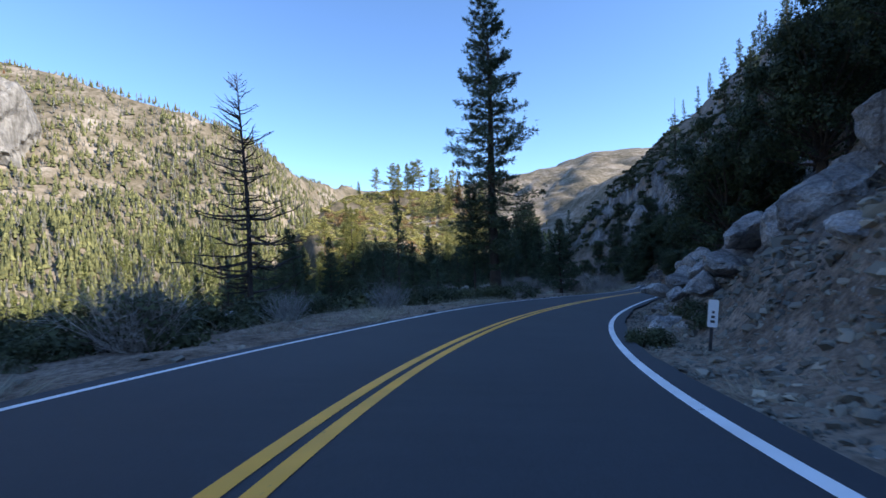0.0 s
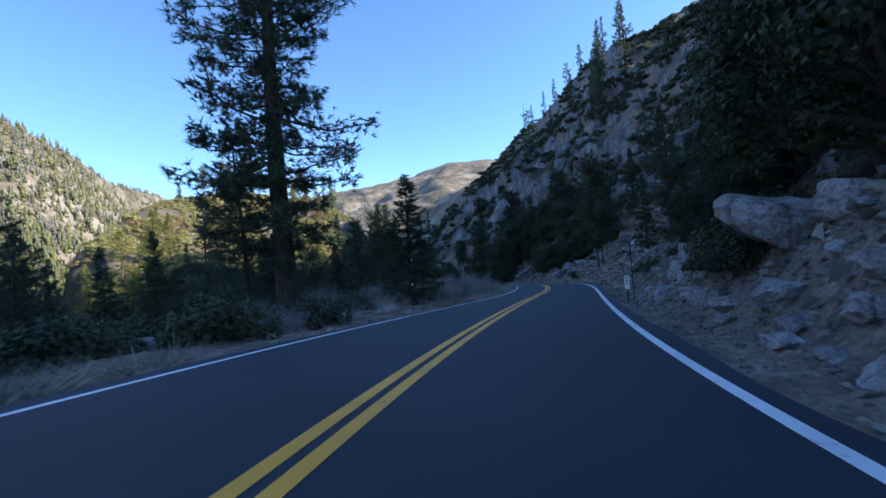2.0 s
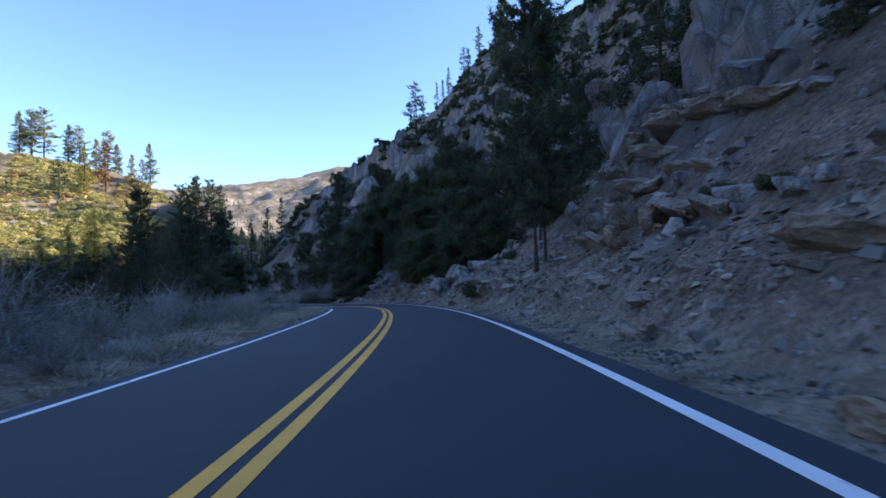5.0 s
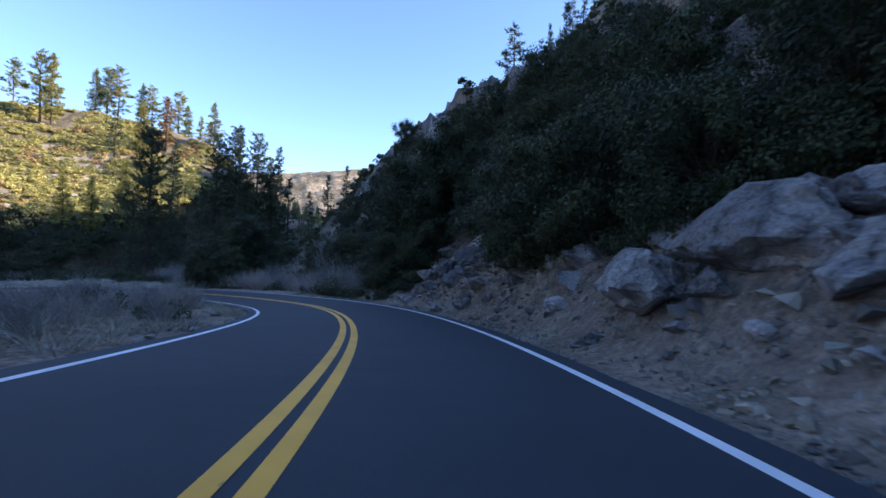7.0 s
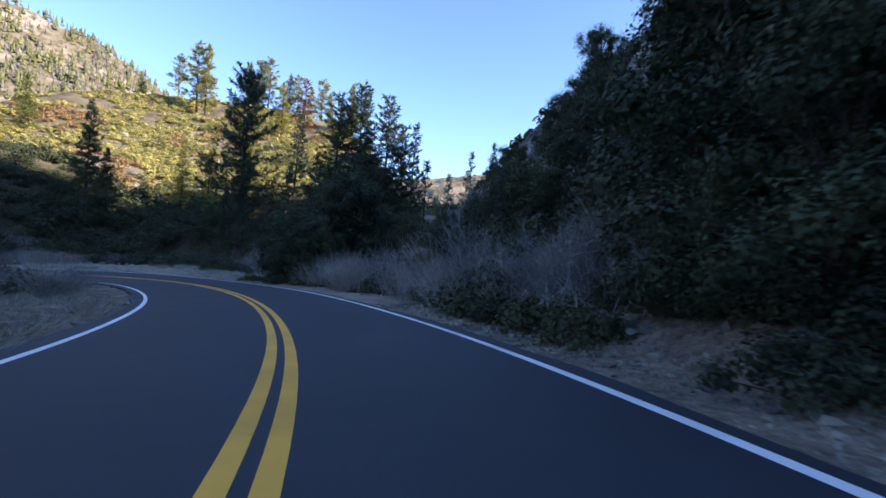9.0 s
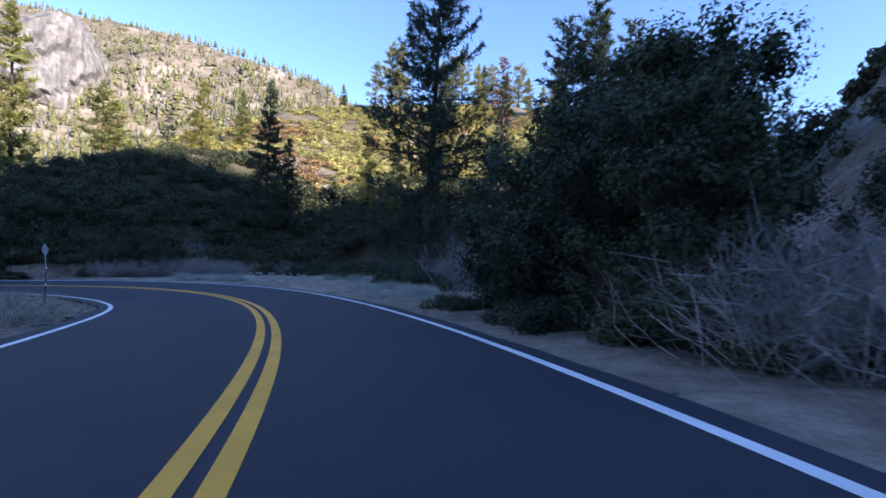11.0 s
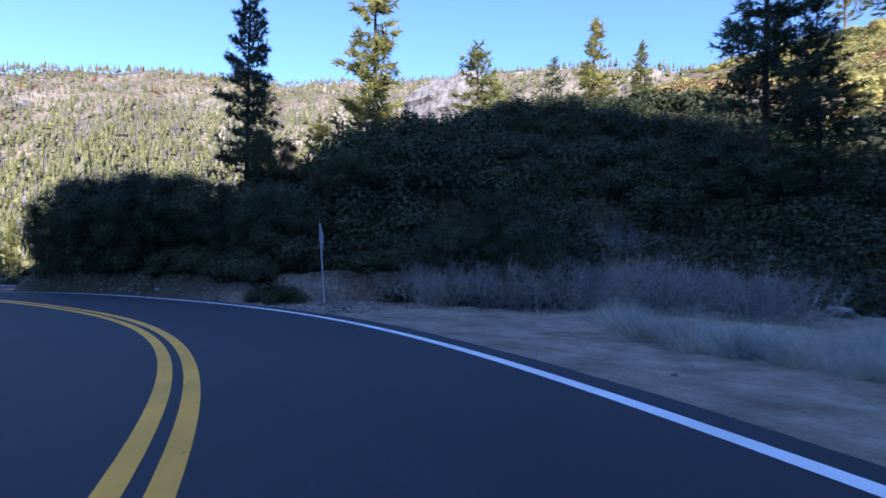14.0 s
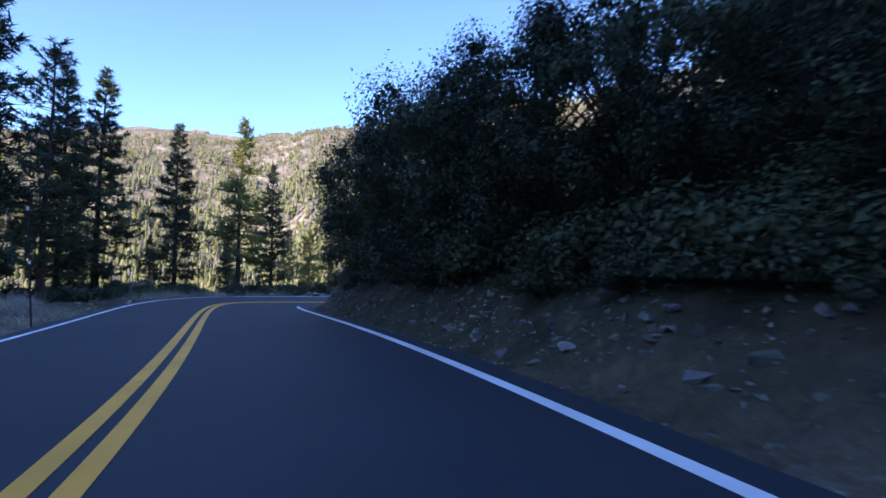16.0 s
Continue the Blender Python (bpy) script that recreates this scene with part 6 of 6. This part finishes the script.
def beside(k, off):
    i = np.clip(k / 0.05, 0, len(RC) - 1.001)
    a, w = i.astype(int), (i % 1)
    mix = lambda table, c: table[a, c] * (1 - w) + table[a + 1, c] * w
    return mix(RC, 0) + mix(RN, 0) * off, mix(RC, 1) + mix(RN, 1) * off


GRIT = [shard(160 + i, 8, 0.65) for i in range(10)]
n = 42000
k = rng.uniform(3.8, 14.4, n)
off = RIGHT + 0.62 + rng.exponential(2.3, n)
px, py = beside(k, off)
s = 0.02 + rng.exponential(0.028, n) * np.clip((off - RIGHT) / 1.6, 0.5, 1.7)
scatter("bank_gravel", GRIT, np.c_[px, py, ground_z(px, py)], np.c_[s, s, s], rng.random(n) * 6.28, [RUBBLE], "gravel and broken stone covering the cut bank", "gravel")
n = 4200
u, w = rng.random(n), rng.normal(size=n) * 0.55
u = 1.35 * u
px, py = 49.2 + 1.7 * u + w * 0.5 + 0.2 * rng.normal(size=n), 109.9 - 2.7 * u + 0.8 * w + 0.2 * rng.normal(size=n)
s = np.minimum(0.05 + rng.exponential(0.05, n), 0.2)
scatter("scree", PEB, np.c_[px, py, ground_z(px, py) + 0.05], np.c_[s, s, s * 0.6], rng.random(n) * 6.28, [SCREE], "pale loose flakes of granite lying down the steep bank", "stones")
n = 1500
px, py = rng.uniform(46.8, 51.5, n), rng.uniform(101.5, 109.5, n)
s = np.minimum(0.07 + rng.exponential(0.07, n), 0.3)
scatter("outcrop_rubble", PEB, np.c_[px, py, ground_z(px, py) + 0.02], np.c_[s * 1.3, s, s * 0.6], rng.random(n) * 6.28, [DARK_ROCK], "black broken stone lying over the lichen-stained outcrop", "stones")
n = 9000
k = rng.uniform(19.2, 23.4, n)
off = RIGHT + 0.5 + rng.exponential(1.1, n)
px, py = beside(k, off)
s = 0.014 + rng.exponential(0.02, n) * np.clip((off - RIGHT) / 1.2, 0.5, 1.6)
scatter("hill_gravel", GRIT, np.c_[px, py, ground_z(px, py)], np.c_[s, s, s], rng.random(n) * 6.28, [RUBBLE], "gravel and broken stone on the dark bank below the brush", "gravel")
n = 16000
k = np.r_[rng.uniform(3.6, 14.5, n * 5 // 8), rng.uniform(14.5, 24, n - n * 5 // 8)]
off = RIGHT + 0.55 + rng.exponential(3.2, n)
px, py = beside(k, off)
pz = ground_z(px, py)
s = 0.03 + rng.exponential(0.075, n) * np.clip((off - RIGHT) / 2.2, 0.35, 1.8)
s = np.minimum(s, 0.17)
ok = (fbm(px, py, 5, 2) > -0.35) & ((k < 15) | (k > 19.3) | (rng.random(n) < 0.015))
s = s * np.where(k > 19, 0.55, 1.0)
scatter("bank_stones", PEB, np.c_[px, py, pz][ok], np.c_[s, s, s][ok], rng.random(n)[ok] * 6.28, [RUBBLE], "loose stones and rubble along the cut bank", "stones")
n = 1300
k = rng.uniform(3.0, 25, n)
ix = np.clip((k / 0.05).astype(int), 0, len(RC) - 1)
off = -(RC[ix, 4] + 0.5 + rng.exponential(1.6, n))
px, py = beside(k, off)
s = 0.03 + rng.exponential(0.06, n)
scatter("verge_stones", PEB, np.c_[px, py, ground_z(px, py)], np.c_[s, s, s], rng.random(n) * 6.28, [RUBBLE], "small stones along the valley-side verge", "stones")
TU = [tuft_arrays(np.random.default_rng(500 + i), 34, 0.5, 0.55, 0.02) for i in range(4)]
n = 3600
k, side = rng.uniform(3.2, 25, n), rng.random(n) < 0.6
ix = np.clip((k / 0.05).astype(int), 0, len(RC) - 1)
off = np.where(side, -(RC[ix, 4] + 0.8 + rng.exponential(3.0, n)), RIGHT + 0.9 + rng.exponential(3.0, n))
px, py = beside(k, off)
s = rng.uniform(0.35, 1.0, n) * np.where(side, 1.0, 0.5)
ok = (fbm(px, py, 6, 2) > -0.2) & (side | (k < 18.5))
scatter("dry_grass", TU, np.c_[px, py, ground_z(px, py) - 0.02][ok], np.c_[s, s, s][ok], rng.random(n)[ok] * 6.28, [STRAW], "dry grass and weeds along the road's verges", "grass")

# ---- signs, markers, posts, fence ----
PLATE = make_plain("white_reflective_sheet", (0.90, 0.92, 0.94), 0.45, 0.0, 5, 0.06)
DARK_POST = make_plain("dark_steel_post", (0.05, 0.05, 0.055), 0.6, 0.3, 12, 0.3)
GALV = make_plain("galvanised_steel", (0.42, 0.45, 0.50), 0.5, 0.0, 10, 0.1)
AMBER = make_plain("amber_reflector", (0.80, 0.30, 0.02), 0.3, 0.0, 20, 0.12)
BLACK = make_plain("black_print", (0.03, 0.03, 0.03), 0.6)
TEAL = make_plain("teal_band", (0.03, 0.22, 0.20), 0.5)
WOOD = make_plain("weathered_wood", (0.22, 0.18, 0.14), 0.9, 0.0, 6, 0.35)


def disc_bm(x, z, rad, y0, y1, sides=20):
    bm = bmesh.new()
    bmesh.ops.create_cone(bm, cap_ends=True, segments=sides, radius1=rad, radius2=rad * 0.85, depth=y1 - y0, matrix=Matrix.Translation((x, (y0 + y1) / 2, z)) @ Matrix.Rotation(radians(90), 4, "X"))
    return bm


def rounded_plate(w, h, thick, corner, z0):
    """An upright plate in the xz plane with rounded corners."""
    bm = bmesh.new()
    ring = []
    for cx, cz, a0 in ((w / 2 - corner, z0 + h - corner, 0), (-w / 2 + corner, z0 + h - corner, 90), (-w / 2 + corner, z0 + corner, 180), (w / 2 - corner, z0 + corner, 270)):
        for k in range(5):
            a = radians(a0 + k * 22.5)
            ring.append((cx + corner * math.cos(a), cz + corner * math.sin(a)))
    front = [bm.verts.new((x, -thick / 2, z)) for x, z in ring]
    back = [bm.verts.new((x, thick / 2, z)) for x, z in ring]
    bm.faces.new(front), bm.faces.new(back[::-1])
    for i in range(len(ring)):
        j = (i + 1) % len(ring)
        bm.faces.new((front[j], front[i], back[i], back[j]))
    bmesh.ops.recalc_face_normals(bm, faces=bm.faces[:])
    return bm


def post_bm(w, t, z0, z1):
    """A U-channel steel post."""
    bm = bmesh.new()
    prof = [(-w / 2, -t / 2), (w / 2, -t / 2), (w / 2, t / 2), (w / 2 - 0.012, t / 2), (w / 2 - 0.012, -t / 2 + 0.012), (-w / 2 + 0.012, -t / 2 + 0.012), (-w / 2 + 0.012, t / 2), (-w / 2, t / 2)]
    lo = [bm.verts.new((x, y, z0)) for x, y in prof]
    hi = [bm.verts.new((x, y, z1)) for x, y in prof]
    bm.faces.new(lo[::-1]), bm.faces.new(hi)
    for i in range(len(prof)):
        j = (i + 1) % len(prof)
        bm.faces.new((lo[i], lo[j], hi[j], hi[i]))
    bmesh.ops.recalc_face_normals(bm, faces=bm.faces[:])
    return bm


def delineator(x, y, base, turn, dots, lean=0.0, w=0.17, h=0.5):
    ob = new("road_marker")
    part("post", solid(post_bm(0.05, 0.035, -0.7, h + 0.42), DARK_POST), ob, "dark steel post")
    plate = part("plate", solid(rounded_plate(w, h, 0.006, 0.03, 0.42), PLATE), ob, "white reflective plate")
    plate.location.y = -0.025
    if dots:
        for i in range(3):
            part("reflector", solid(disc_bm(0, 0.42 + h * (0.42 + 0.2 * i), 0.038, -0.042, -0.029), AMBER), ob, "round amber reflector")
    else:
        for i in range(3):
            part("lettering", solid(box_bm(-0.035 + 0.008 * i, 0.035 - 0.006 * i, -0.034, -0.0285, 0.50 + 0.085 * i, 0.545 + 0.085 * i), BLACK), ob, "small black printed bar")
    ob.matrix_basis = pose(x, y, base, 0, lean, turn)
    return ob


tagged(delineator(4.75, 8.5, 0.45, -14, False, 6), "white upright roadside marker plate with small black print", "road marker")
tagged(delineator(17.5, 36.9, -1.97, -38, True), "white roadside marker with three amber reflectors", "road marker")


def snow_stake(x, y, h, lean=0.0, band=PLATE, turn=0.0):
    ob = new("snow_stake")
    part("pole", solid(post_bm(0.03, 0.024, -0.4, h), DARK_POST), ob)
    for z in (h * 0.55, h - 0.04):
        part("band", solid(box_bm(-0.021, 0.021, -0.018, 0.018, z - 0.06, z + 0.03, 0.004), band), ob, "pale reflective band")
    ob.matrix_basis = pose(x, y, on_ground(x, y), 0, lean, turn)
    return ob


tagged(snow_stake(18.0, 37.2, 2.3, 0, TEAL), "tall dark snow stake with a teal and white top", "snow stake")
tagged(snow_stake(10.5, 42.0, 2.4, 4), "dark leaning snow stake on the valley verge", "snow stake")
tagged(snow_stake(12.9, 144.2, 1.5), "dark snow stake inside the bend", "snow stake")
tagged(snow_stake(-22.3, 138.8, 3.1, 5), "dark leaning snow stake with a pale top band", "snow stake")


def road_sign(x, y, turn):
    ob = new("road_sign")
    part("post", solid(post_bm(0.08, 0.045, -0.5, 2.8), GALV), ob, "galvanised steel post")
    bm = rounded_plate(0.76, 0.76, 0.005, 0.05, 0)
    bmesh.ops.transform(bm, verts=bm.verts[:], matrix=Matrix.Translation((0, 0.03, 2.28)) @ Matrix.Rotation(radians(45), 4, "Y") @ Matrix.Translation((0, 0, -0.38)))
    plate = part("plate", solid(bm, GALV), ob, "bare metal back of a diamond plate")
    for z in (2.1, 2.46):
        part("bolt", solid(disc_bm(0, z, 0.014, -0.028, -0.018, 8), GALV), plate)
    ob.matrix_basis = pose(x, y, on_ground(x, y, 0.05), 5.0, -1.5, turn)
    return ob


tagged(road_sign(-8.7, 157.0, -4.5), "diamond road sign on a steel post, seen edge-on from behind", "road sign")


def rail_fence(x0, y0, x1, y1):
    ob = new("rail_fence")
    L = math.hypot(x1 - x0, y1 - y0)
    for i in range(3):
        part("post", solid(box_bm(L * i / 2 - 0.07, L * i / 2 + 0.07, -0.07, 0.07, -0.4, 1.05, 0.012), WOOD), ob)
    for z in (0.45, 0.85):
        part("rail", solid(box_bm(-0.15, L + 0.15, -0.12, -0.072, z - 0.06, z + 0.06, 0.01), WOOD), ob)
    ob.matrix_basis = pose(x0, y0, min(on_ground(x0, y0), on_ground(x1, y1)), 0, 0, math.degrees(math.atan2(y1 - y0, x1 - x0)))
    return ob


tagged(rail_fence(-35.2, 130.6, -38.8, 129.0), "short weathered wooden rail fence at the road's edge", "fence")
